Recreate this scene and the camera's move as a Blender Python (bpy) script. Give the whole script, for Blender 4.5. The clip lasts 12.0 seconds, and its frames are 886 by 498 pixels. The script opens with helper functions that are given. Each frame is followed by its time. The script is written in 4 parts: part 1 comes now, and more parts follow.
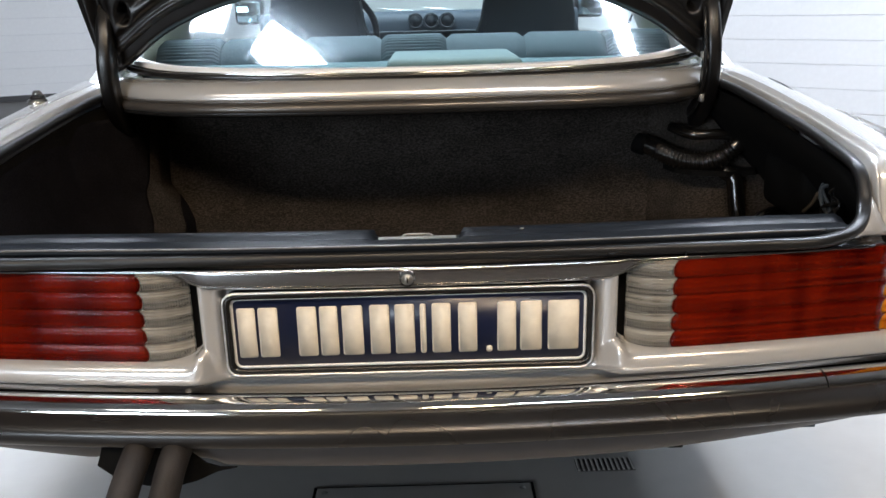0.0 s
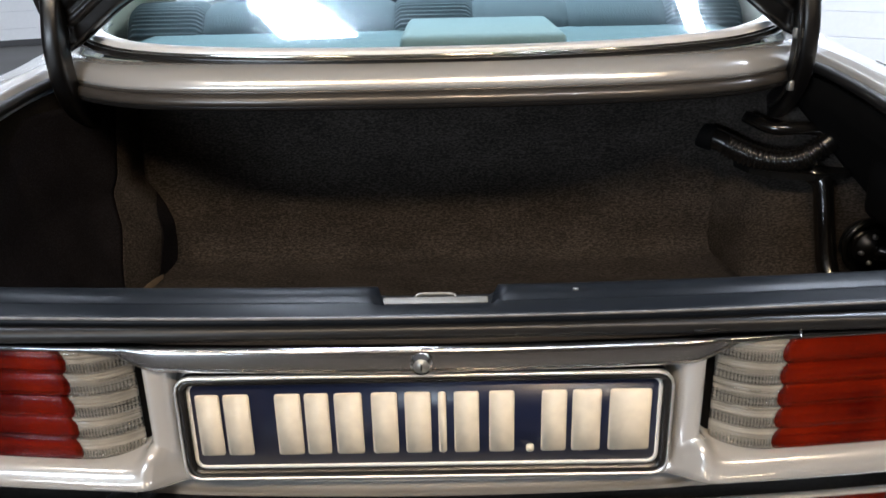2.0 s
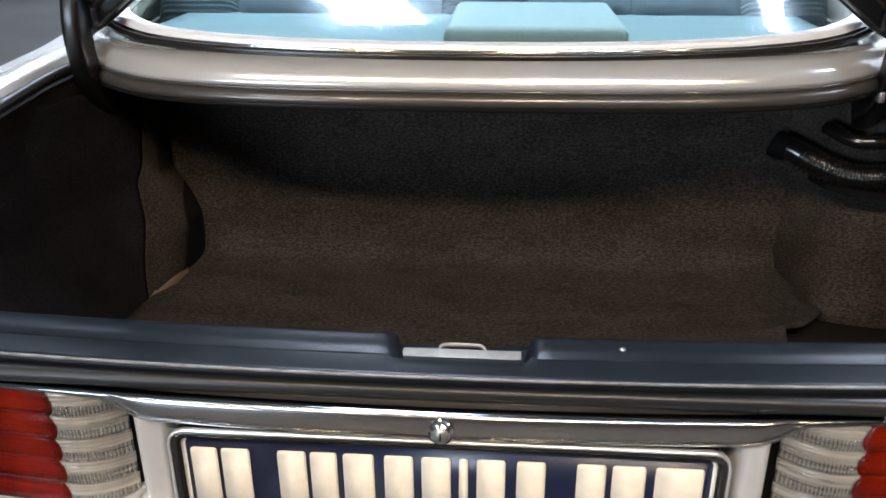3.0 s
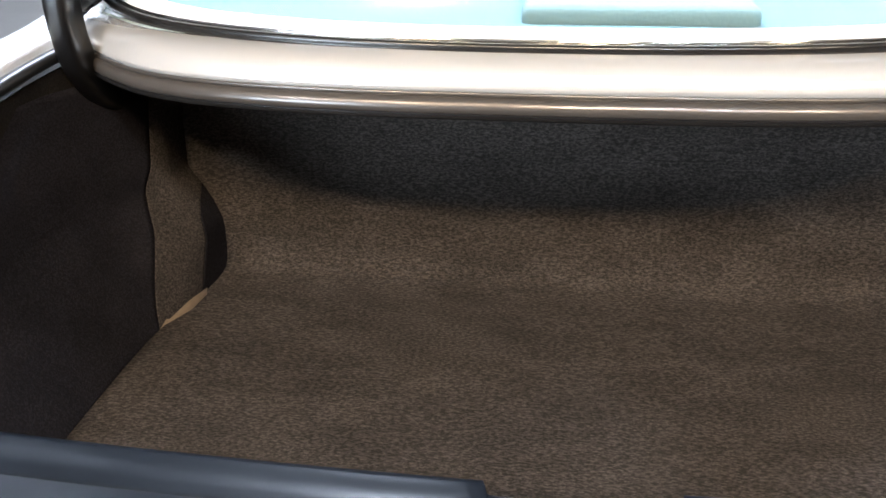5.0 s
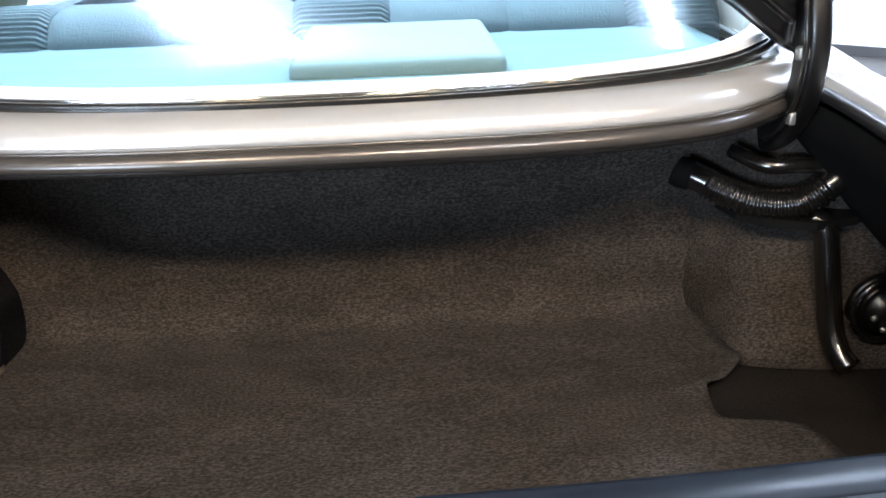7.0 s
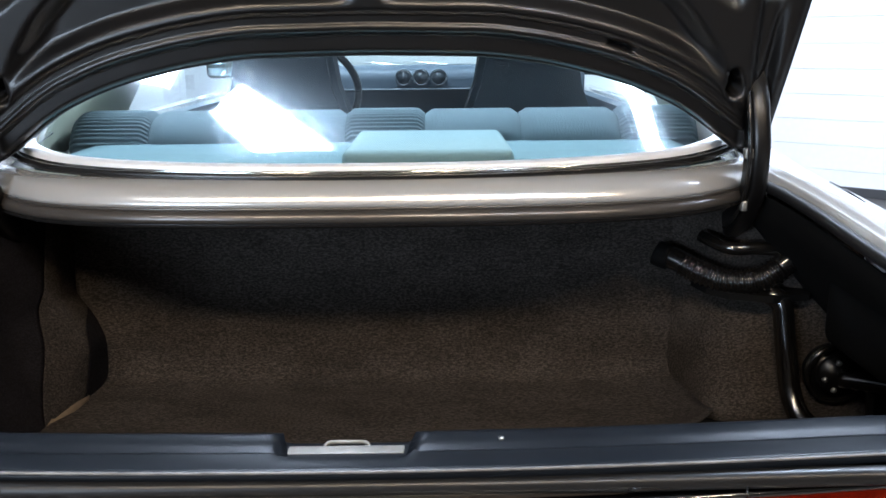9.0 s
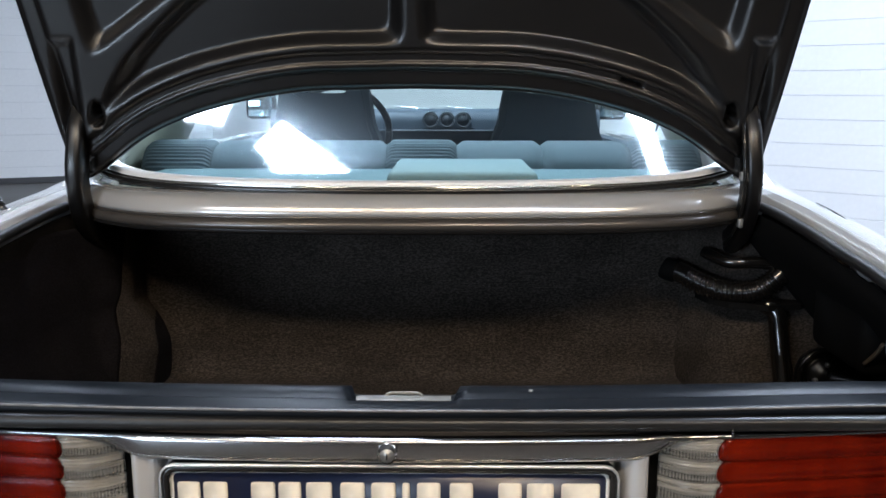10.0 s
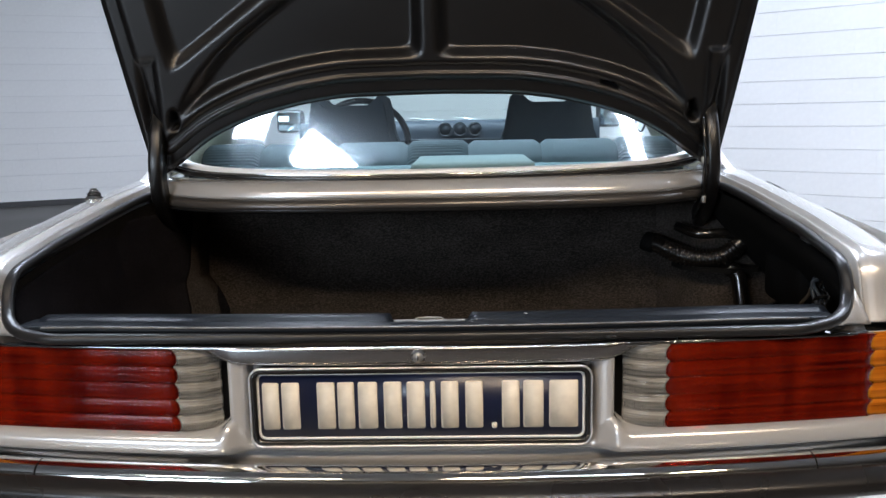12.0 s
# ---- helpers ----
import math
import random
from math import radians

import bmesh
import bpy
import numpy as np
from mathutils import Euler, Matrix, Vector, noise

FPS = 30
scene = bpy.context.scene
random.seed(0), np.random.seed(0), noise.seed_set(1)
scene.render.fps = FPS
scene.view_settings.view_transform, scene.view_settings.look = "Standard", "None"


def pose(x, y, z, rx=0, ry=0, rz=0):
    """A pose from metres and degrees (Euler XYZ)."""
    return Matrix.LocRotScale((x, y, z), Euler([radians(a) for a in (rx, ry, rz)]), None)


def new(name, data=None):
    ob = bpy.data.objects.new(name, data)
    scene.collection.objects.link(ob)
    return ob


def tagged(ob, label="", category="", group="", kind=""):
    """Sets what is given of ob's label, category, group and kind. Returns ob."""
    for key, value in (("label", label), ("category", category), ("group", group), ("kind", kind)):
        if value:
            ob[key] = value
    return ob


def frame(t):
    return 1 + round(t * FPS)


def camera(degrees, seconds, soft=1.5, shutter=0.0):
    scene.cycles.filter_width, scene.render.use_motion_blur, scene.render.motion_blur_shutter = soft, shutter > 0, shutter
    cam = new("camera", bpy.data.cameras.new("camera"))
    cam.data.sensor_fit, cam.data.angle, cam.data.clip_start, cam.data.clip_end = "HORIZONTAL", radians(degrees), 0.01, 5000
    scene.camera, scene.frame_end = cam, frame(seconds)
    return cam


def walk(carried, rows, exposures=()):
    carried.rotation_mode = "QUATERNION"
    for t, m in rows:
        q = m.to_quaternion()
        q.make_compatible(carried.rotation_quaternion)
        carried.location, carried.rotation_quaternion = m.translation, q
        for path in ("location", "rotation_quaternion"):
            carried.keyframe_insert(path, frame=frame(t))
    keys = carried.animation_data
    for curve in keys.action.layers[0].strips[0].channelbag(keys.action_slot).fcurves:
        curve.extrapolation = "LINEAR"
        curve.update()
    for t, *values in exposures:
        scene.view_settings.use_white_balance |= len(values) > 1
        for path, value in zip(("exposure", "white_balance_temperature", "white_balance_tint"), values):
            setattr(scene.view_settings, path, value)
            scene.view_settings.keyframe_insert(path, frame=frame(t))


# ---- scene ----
cam = camera(56.0, 12.0, 1.5, 0.4)
METRES, EYE, TILT, LEAN, TURN = 1.85, 1.1, 0.0, 0.0, -0.6
ROWS = [
    (0.0, 0.0, 0.0, 0.0, -0.39, -16.65, 1.3),
    (0.5, -0.0084, 0.0452, 0.007, -0.77, -18.25, 1.48),
    (1.0, -0.0175, 0.0957, 0.0085, -1.24, -19.04, 1.46),
    (1.5, -0.0132, 0.1416, 0.0118, -0.59, -19.57, 1.47),
    (2.0, -0.0034, 0.1882, 0.0233, 0.99, -20.67, 1.28),
    (2.5, 0.0075, 0.2277, 0.0366, 3.32, -22.15, 1.19),
    (3.0, 0.0053, 0.2636, 0.0458, 5.13, -23.5, 0.29),
    (3.5, -0.0119, 0.3054, 0.059, 6.94, -25.96, -0.87),
    (5.5, -0.0384, 0.4312, 0.042, 7.27, -27.04, 1.15),
    (6.0, -0.018, 0.4213, 0.0443, 3.14, -25.87, 1.68),
    (6.5, 0.005, 0.4088, 0.0508, -1.06, -25.22, 1.89),
    (7.0, 0.0248, 0.3923, 0.0502, -2.88, -23.76, 1.75),
    (9.0, 0.0353, 0.2352, 0.0336, 0.09, -14.17, 0.55),
    (9.5, 0.0254, 0.1815, 0.027, 0.8, -12.33, 0.15),
    (10.0, 0.017, 0.1225, 0.0172, 1.22, -10.71, -0.03),
    (10.5, 0.0136, 0.0706, 0.0114, 1.47, -10.05, -0.11),
    (11.0, 0.0176, 0.0172, 0.0057, 1.92, -9.72, 0.25),
    (11.5, 0.02, -0.026, 0.0009, 2.08, -9.57, 0.65),
    (12.0, 0.022, -0.0657, -0.0025, 2.13, -9.34, 1.17),
]
EXPOSURES = [(0.0, 0.0, 6320, 11), (1.5, 0.06, 6270, 11), (2.5, 0.36, 6120, 11), (3.5, 0.65, 5970, 11), (5.5, 1.76, 6070, 11), (6.5, 1.62, 5870, 11), (7.2, 1.2, 5770, 10), (9.0, 0.42, 5770, 10), (10.0, 0.0, 5870, 10), (11.0, -0.07, 6140, 11), (12.0, -0.09, 6140, 12)]
walk(cam, [(t, pose(0.04, 0, EYE, TILT, LEAN, TURN) @ pose(METRES * x, METRES * y, METRES * z, 90 + pitch, roll, yaw)) for t, x, y, z, yaw, pitch, roll in ROWS], EXPOSURES)

# ---- light ----
world = bpy.data.worlds.new("world")
world.use_nodes = True
world.node_tree.nodes["Background"].inputs[0].default_value = (0.8, 0.85, 0.9, 1)
world.node_tree.nodes["Background"].inputs[1].default_value = 0.05
scene.world = world
CEILING = 4.2
# ceiling luminaires: x, y, half sizes, turn, watts, colour
COOL, WARM = (0.80, 0.885, 1.0), (1.0, 0.745, 0.47)
LUMINAIRES = [
    (-0.70, 2.95, 0.75, 0.20, -43, 230, COOL),
    (-2.05, 4.02, 0.46, 0.27, -27, 80, COOL),
    (2.22, 3.56, 0.80, 0.19, -43, 185, COOL),
    (5.2, 2.4, 0.75, 0.19, -43, 90, COOL),
    # added panel, out of view, brightens the wall near the far corner
    (-1.6, 8.6, 0.75, 0.19, -38.5, 85, COOL),
    (1.3, -1.7, 0.75, 0.07, -38.5, 36, COOL),
    (-2.65, -1.85, 0.38, 0.11, 0, 40, (1.0, 0.92, 0.82)),
    (-1.40, -2.05, 0.30, 0.24, 0, 65, WARM),
    (0.35, -2.25, 0.30, 0.32, 0, 76, WARM),
    (2.55, -2.25, 0.20, 0.20, 0, 67, WARM),
    (0.2, -1.2, 0.08, 0.08, 0, 4, WARM),
]
for x, y, hx, hy, turn, watts, tint in LUMINAIRES:
    lamp = bpy.data.lights.new("luminaire_light", "AREA")
    lamp.shape, lamp.size, lamp.size_y, lamp.energy, lamp.color = "RECTANGLE", 2 * hx, 2 * hy, watts, tint
    ob = new("luminaire_light", lamp)
    ob.matrix_world = pose(x, y, CEILING - 0.075, 0, 0, turn)
# daylight through the window in the rear wall
daylight = bpy.data.lights.new("window_daylight", "AREA")
daylight.shape, daylight.size, daylight.size_y, daylight.energy, daylight.color = "RECTANGLE", 3.0, 1.5, 250, (0.80, 0.90, 1.0)
new("window_daylight", daylight).matrix_world = pose(-4.6, -5.93, 1.85, 90, 0, 0)


# ---- materials ----
def material(name, base, rough=0.5, metal=0.0, coat=0.0, coat_rough=0.03, vary=0.0, scale=20.0, bump=0.0, bump_scale=200.0, second=None, mottle=2.0, spec=0.5, stretch=(1, 1, 1)):
    m = bpy.data.materials.new(name)
    m.use_nodes = True
    nodes, links = m.node_tree.nodes, m.node_tree.links
    b = nodes["Principled BSDF"]
    b.inputs["Base Color"].default_value = (*base, 1)
    b.inputs["Roughness"].default_value = rough
    b.inputs["Metallic"].default_value = metal
    b.inputs["Coat Weight"].default_value = coat
    b.inputs["Coat Roughness"].default_value = coat_rough
    b.inputs["Specular IOR Level"].default_value = spec
    co = nodes.new("ShaderNodeTexCoord")
    mp = nodes.new("ShaderNodeMapping")
    mp.inputs["Scale"].default_value = stretch
    links.new(co.outputs["Object"], mp.inputs["Vector"])
    if vary:
        fine, broad = nodes.new("ShaderNodeTexNoise"), nodes.new("ShaderNodeTexNoise")
        fine.inputs["Scale"].default_value, broad.inputs["Scale"].default_value = scale, mottle
        fine.inputs["Detail"].default_value = 5
        add = nodes.new("ShaderNodeMath")
        add.operation = "ADD"
        mix = nodes.new("ShaderNodeMix")
        mix.data_type = "RGBA"
        half = nodes.new("ShaderNodeMath")
        half.operation = "MULTIPLY_ADD"
        half.inputs[1].default_value, half.inputs[2].default_value = 0.9, -0.4
        for n in (fine, broad):
            links.new(mp.outputs[0], n.inputs["Vector"])
        links.new(fine.outputs["Fac"], add.inputs[0])
        links.new(broad.outputs["Fac"], add.inputs[1])
        links.new(add.outputs[0], half.inputs[0])
        links.new(half.outputs[0], mix.inputs["Factor"])
        dark = second or tuple(c * (1 - vary) for c in base)
        mix.inputs["A"].default_value, mix.inputs["B"].default_value = (*dark, 1), (*(min(1, c * (1 + vary)) for c in base), 1)
        links.new(mix.outputs["Result"], b.inputs["Base Color"])
        ramp = nodes.new("ShaderNodeMapRange")
        ramp.inputs["To Min"].default_value, ramp.inputs["To Max"].default_value = rough * 0.8, min(1, rough * 1.25)
        links.new(broad.outputs["Fac"], ramp.inputs["Value"])
        links.new(ramp.outputs[0], b.inputs["Roughness"])
    if bump:
        n, bp = nodes.new("ShaderNodeTexNoise"), nodes.new("ShaderNodeBump")
        n.inputs["Scale"].default_value, bp.inputs["Strength"].default_value, bp.inputs["Distance"].default_value = bump_scale, bump, 0.002
        links.new(mp.outputs[0], n.inputs["Vector"])
        links.new(n.outputs["Fac"], bp.inputs["Height"])
        links.new(bp.outputs[0], b.inputs["Normal"])
    return m


PAINT = material("silver_paint", (0.62, 0.612, 0.60), 0.225, 0.48, 1.0, 0.02, bump=0.015, bump_scale=500)
CHROME = material("chrome", (0.78, 0.77, 0.75), 0.07, 1.0, vary=0.06, scale=60, mottle=5)
# next two chromes are coloured dark, standing in for dark reflections
DIMCHROME = material("chrome_dark_reflection", (0.205, 0.207, 0.216), 0.08, 1.0, vary=0.1, scale=60, mottle=5)
GRIPCHROME = material("grip_chrome", (0.34, 0.34, 0.345), 0.17, 1.0, vary=0.08, scale=60, mottle=5)
BRIGHT = material("bright_trim", (0.85, 0.85, 0.85), 0.36, 0.9)
# body paint of the deck lip, with the boot's dark reflection in its colour
DARKLIP = material("lip_dark_reflection", (0.075, 0.067, 0.060), 0.3, 0.4, 0.3, 0.1, vary=0.15, scale=60)
# near-white base stands in for the bright reflection in the window trim
PALETRIM = material("trim_bright_reflection", (0.80, 0.80, 0.80), 0.35, 0.2, vary=0.05, scale=40)
RUBBER = material("black_rubber", (0.010, 0.0095, 0.0092), 0.23, vary=0.3, scale=40, bump=0.08, spec=0.5)
BUMPRUBBER = material("bumper_rubber", (0.013, 0.012, 0.0115), 0.27, vary=0.3, scale=18, mottle=6, bump=0.05)
SEAL = material("grey_seal", (0.012, 0.0119, 0.0122), 0.36, vary=0.25, scale=30, spec=0.4)
SLATE = material("slate_paint", (0.0062, 0.0078, 0.0105), 0.33, 0.0, 0.0, 0.2, vary=0.3, scale=25, mottle=8, spec=0.11)
GUTTERPAINT = material("dark_brown_gloss", (0.027, 0.023, 0.020), 0.3, 0.0, 0.3, 0.10, vary=0.3, scale=20)
SCUFF = material("scuffed_edge", (0.14, 0.135, 0.13), 0.45, 0.3, vary=0.8, scale=55, mottle=9, stretch=(1, 0.15, 0.15))
WORNPLATE = material("worn_pale_metal", (0.21, 0.205, 0.185), 0.45, 0.25, vary=0.35, scale=70, mottle=20, bump=0.1)
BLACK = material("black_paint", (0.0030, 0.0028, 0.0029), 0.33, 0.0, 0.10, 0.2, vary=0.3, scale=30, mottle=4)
DARKMETAL = material("dark_metal", (0.006, 0.0055, 0.005), 0.2, 0.0, 0.8, 0.1, vary=0.3, scale=50)
def carpet_cloth(name, light, dark):
    """Looped pile: mottled threads longer across than along."""
    m = material(name, light, 1.0, spec=0.08)
    nodes, links = m.node_tree.nodes, m.node_tree.links
    b = nodes["Principled BSDF"]
    co, mp, fine, broad, ramp, blend, bump = (nodes.new("ShaderNode" + k) for k in ("TexCoord", "Mapping", "TexNoise", "TexNoise", "ValToRGB", "Mix", "Bump"))
    mp.inputs["Scale"].default_value = (0.5, 1.0, 1.0)
    fine.inputs["Scale"].default_value, fine.inputs["Detail"].default_value, fine.inputs["Roughness"].default_value = 330, 3, 0.75
    broad.inputs["Scale"].default_value, broad.inputs["Detail"].default_value = 16, 3
    ramp.color_ramp.elements[0].position, ramp.color_ramp.elements[1].position = 0.42, 0.72
    ramp.color_ramp.elements[0].color, ramp.color_ramp.elements[1].color = (*dark, 1), (*light, 1)
    blend.data_type, blend.blend_type = "RGBA", "MULTIPLY"
    shade = nodes.new("ShaderNodeMapRange")
    shade.inputs["From Min"].default_value, shade.inputs["From Max"].default_value = 0.3, 0.7
    shade.inputs["To Min"].default_value, shade.inputs["To Max"].default_value = 0.75, 1.15
    for n in (fine, broad):
        links.new(mp.outputs[0], n.inputs["Vector"])
    links.new(co.outputs["Object"], mp.inputs[0])
    links.new(fine.outputs["Fac"], ramp.inputs[0])
    links.new(ramp.outputs[0], blend.inputs["A"])
    links.new(broad.outputs["Fac"], shade.inputs["Value"])
    links.new(shade.outputs[0], blend.inputs["B"])
    blend.inputs["Factor"].default_value = 1.0
    links.new(blend.outputs["Result"], b.inputs["Base Color"])
    links.new(fine.outputs["Fac"], bump.inputs["Height"])
    bump.inputs["Strength"].default_value, bump.inputs["Distance"].default_value = 0.45, 0.002
    links.new(bump.outputs[0], b.inputs["Normal"])
    return m


CARPET = carpet_cloth("brown_carpet", (0.081, 0.070, 0.0615), (0.022, 0.0190, 0.0172))
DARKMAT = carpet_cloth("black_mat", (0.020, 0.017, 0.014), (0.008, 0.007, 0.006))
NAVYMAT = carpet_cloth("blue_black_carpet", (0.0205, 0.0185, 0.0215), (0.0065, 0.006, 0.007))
TAN = material("tan_backing", (0.095, 0.07, 0.046), 0.9, vary=0.3, scale=80)
# near-black holds the shade of gaps and recesses; plain black parts share it
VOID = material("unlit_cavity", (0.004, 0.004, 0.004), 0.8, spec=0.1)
ZINC = material("zinc_plate", (0.36, 0.36, 0.345), 0.40, 0.8, vary=0.3, scale=60)
VALANCE = material("grey_underseal", (0.062, 0.058, 0.060), 0.5, 0.0, 0.3, 0.2, vary=0.2, scale=25)
EXHAUST = material("sooty_steel", (0.028, 0.024, 0.022), 0.65, 0.5, vary=0.5, scale=30, bump=0.3)
NAVY = material("navy_enamel", (0.006, 0.010, 0.032), 0.28, vary=0.2, scale=40)
CREAM = material("cream_enamel", (0.72, 0.66, 0.54), 0.4, vary=0.12, scale=70, second=(0.55, 0.49, 0.40))
WHITE = material("white_enamel", (0.78, 0.77, 0.74), 0.35, vary=0.1, scale=60)
SEAT = material("grey_blue_cloth", (0.080, 0.098, 0.118), 0.9, vary=0.3, scale=200, bump=0.5, spec=0.2)
REARCLOTH = material("teal_grey_cloth", (0.090, 0.112, 0.122), 0.9, vary=0.2, scale=200, bump=0.5, spec=0.2)
SHELF = material("parcel_shelf_felt", (0.105, 0.148, 0.155), 0.9, vary=0.15, scale=200, bump=0.4, spec=0.2)
SHELFLID = material("pale_felt", (0.16, 0.205, 0.205), 0.9, vary=0.15, scale=200, bump=0.4, spec=0.2)
DASH = material("dark_blue_dash", (0.040, 0.056, 0.074), 0.55, vary=0.2, scale=120, bump=0.3)
MIRROR = material("mirror_glass", (0.30, 0.40, 0.44), 0.05, 1.0)
GAUGE = material("grey_gauge", (0.055, 0.065, 0.075), 0.4, vary=0.2, scale=60)
PILLAR = material("cream_headliner", (0.78, 0.76, 0.58), 0.8, vary=0.1, scale=150)
WALLPAINT = material("white_wall_paint", (0.80, 0.80, 0.80), 0.55, vary=0.05, scale=30, mottle=1.2, bump=0.2, bump_scale=60)
JOINT = material("shadowed_mortar", (0.70, 0.70, 0.71), 0.9, vary=0.2, scale=20)
BASEBOARD = material("dark_baseboard", (0.05, 0.05, 0.052), 0.5, vary=0.2, scale=10)
FLOORPALE = material("pale_floor_coating", (0.44, 0.43, 0.412), 0.35, vary=0.08, scale=15, mottle=1.5, bump=0.05, bump_scale=80)
FLOORGREY = material("grey_floor_coating", (0.060, 0.055, 0.050), 0.45, vary=0.2, scale=12, mottle=0.8, bump=0.05)
REARWALL = material("warm_grey_wall", (0.12, 0.108, 0.092), 0.8, vary=0.15, scale=6, mottle=0.7)
CEILPAINT = material("ceiling_paint", (0.24, 0.235, 0.23), 0.8, vary=0.1, scale=8, mottle=0.5)


def emitter(name, colour, strength):
    m = bpy.data.materials.new(name)
    m.use_nodes = True
    b = m.node_tree.nodes["Principled BSDF"]
    b.inputs["Base Color"].default_value = (0.8, 0.8, 0.8, 1)
    b.inputs["Emission Color"].default_value = (*colour, 1)
    b.inputs["Emission Strength"].default_value = strength
    return m


COOLGLOW, WARMGLOW = emitter("cool_diffuser", COOL, 12.0), emitter("warm_diffuser", WARM, 22.0)


def window_glass(name, tint, ior=1.5, haze=0.0):
    m = bpy.data.materials.new(name)
    m.use_nodes = True
    nodes, links = m.node_tree.nodes, m.node_tree.links
    nodes.remove(nodes["Principled BSDF"])
    clear, gloss, mix, fres = (nodes.new("ShaderNode" + k) for k in ("BsdfTransparent", "BsdfGlossy", "MixShader", "Fresnel"))
    clear.inputs["Color"].default_value = (*tint, 1)
    gloss.inputs["Roughness"].default_value = 0.015
    fres.inputs["IOR"].default_value = ior
    links.new(fres.outputs[0], mix.inputs[0])
    links.new(clear.outputs[0], mix.inputs[1])
    dust, film = nodes.new("ShaderNodeBsdfGlossy"), nodes.new("ShaderNodeMixShader")
    dust.inputs["Roughness"].default_value, film.inputs[0].default_value = 0.17, haze
    dust.inputs["Color"].default_value = (0.80, 0.92, 1.0, 1)
    links.new(gloss.outputs[0], film.inputs[1])
    links.new(dust.outputs[0], film.inputs[2])
    links.new(film.outputs[0], mix.inputs[2])
    links.new(mix.outputs[0], nodes["Material Output"].inputs["Surface"])
    return m


GLASS = window_glass("teal_tinted_glass", (0.80, 0.93, 0.93), haze=0.2)
CLEARGLASS = window_glass("side_glass", (0.94, 0.98, 0.95))
WINDSCREEN = window_glass("windscreen_glass", (0.94, 0.98, 0.96), ior=1.03)


def lens_shell(name, tint, cloud, ticks, ripple, ior, rough, deep, hot):
    """Moulded lamp plastic: see-through, tinted, glossy, with rows of fine prisms low on every rib."""
    m = bpy.data.materials.new(name)
    m.use_nodes = True
    nodes, links = m.node_tree.nodes, m.node_tree.links
    nodes.remove(nodes["Principled BSDF"])
    clear, milk, inner, gloss, outer, fres, bump = (nodes.new("ShaderNode" + k) for k in ("BsdfTransparent", "BsdfDiffuse", "MixShader", "BsdfGlossy", "MixShader", "Fresnel", "Bump"))
    co, split, wave, grain, prism = (nodes.new("ShaderNode" + k) for k in ("TexCoord", "SeparateXYZ", "TexWave", "TexNoise", "Math"))
    clear.inputs["Color"].default_value = (*tint, 1)
    inner.inputs[0].default_value, gloss.inputs["Roughness"].default_value, fres.inputs["IOR"].default_value = cloud, rough, ior
    wave.wave_type, wave.bands_direction = "BANDS", "X"
    wave.inputs["Scale"].default_value = 95
    grain.inputs["Scale"].default_value = 60
    links.new(co.outputs["Object"], split.inputs[0])
    links.new(co.outputs["Object"], wave.inputs["Vector"])
    links.new(co.outputs["Object"], grain.inputs["Vector"])
    turn, low, gate = (nodes.new("ShaderNodeMath") for _ in range(3))
    turn.operation, turn.inputs[1].default_value, turn.inputs[2].default_value = "MULTIPLY_ADD", 1 / 0.0275, -0.592 / 0.0275
    low.operation, gate.operation, gate.inputs[1].default_value = "FRACT", "LESS_THAN", 0.52
    links.new(split.outputs["Z"], turn.inputs[0])
    links.new(turn.outputs[0], low.inputs[0])
    links.new(low.outputs[0], gate.inputs[0])
    rows, line, both = (nodes.new("ShaderNodeMath") for _ in range(3))
    rows.operation, rows.inputs[1].default_value = "MULTIPLY", 5.0
    line.operation, both.operation = "FRACT", "MULTIPLY"
    links.new(low.outputs[0], rows.inputs[0])
    links.new(rows.outputs[0], line.inputs[0])
    links.new(line.outputs[0], both.inputs[0])
    links.new(gate.outputs[0], both.inputs[1])
    prism.operation = "MULTIPLY"
    links.new(wave.outputs["Fac"], prism.inputs[0])
    links.new(both.outputs[0], prism.inputs[1])
    height = nodes.new("ShaderNodeMath")
    height.operation, height.inputs[1].default_value = "MULTIPLY_ADD", ticks
    links.new(prism.outputs[0], height.inputs[0])
    wobble = nodes.new("ShaderNodeMath")
    wobble.operation, wobble.inputs[1].default_value = "MULTIPLY", ripple
    links.new(grain.outputs["Fac"], wobble.inputs[0])
    links.new(wobble.outputs[0], height.inputs[2])
    bump.inputs["Strength"].default_value, bump.inputs["Distance"].default_value = 0.8, 0.0014
    links.new(height.outputs[0], bump.inputs["Height"])
    for n in (gloss, milk, fres):
        links.new(bump.outputs[0], n.inputs["Normal"])
    # colour streaks from deep to hot imitate uneven light off the reflectors
    tone, share, reach = (nodes.new("ShaderNode" + k) for k in ("Mix", "Math", "MapRange"))
    share.operation = "ADD"
    for k, (along_axes, size) in enumerate((((1, 0, 0.12), 20), ((0.02, 0, 1), 170))):
        stretch, patch = nodes.new("ShaderNodeMapping"), nodes.new("ShaderNodeTexNoise")
        stretch.inputs["Scale"].default_value, patch.inputs["Scale"].default_value = along_axes, size
        links.new(co.outputs["Object"], stretch.inputs[0])
        links.new(stretch.outputs[0], patch.inputs["Vector"])
        links.new(patch.outputs["Fac"], share.inputs[k])
    reach.inputs["From Min"].default_value, reach.inputs["From Max"].default_value = 0.72, 1.28
    links.new(share.outputs[0], reach.inputs["Value"])
    tone.data_type = "RGBA"
    tone.inputs["A"].default_value, tone.inputs["B"].default_value = (*deep, 1), (*hot, 1)
    links.new(reach.outputs[0], tone.inputs["Factor"])
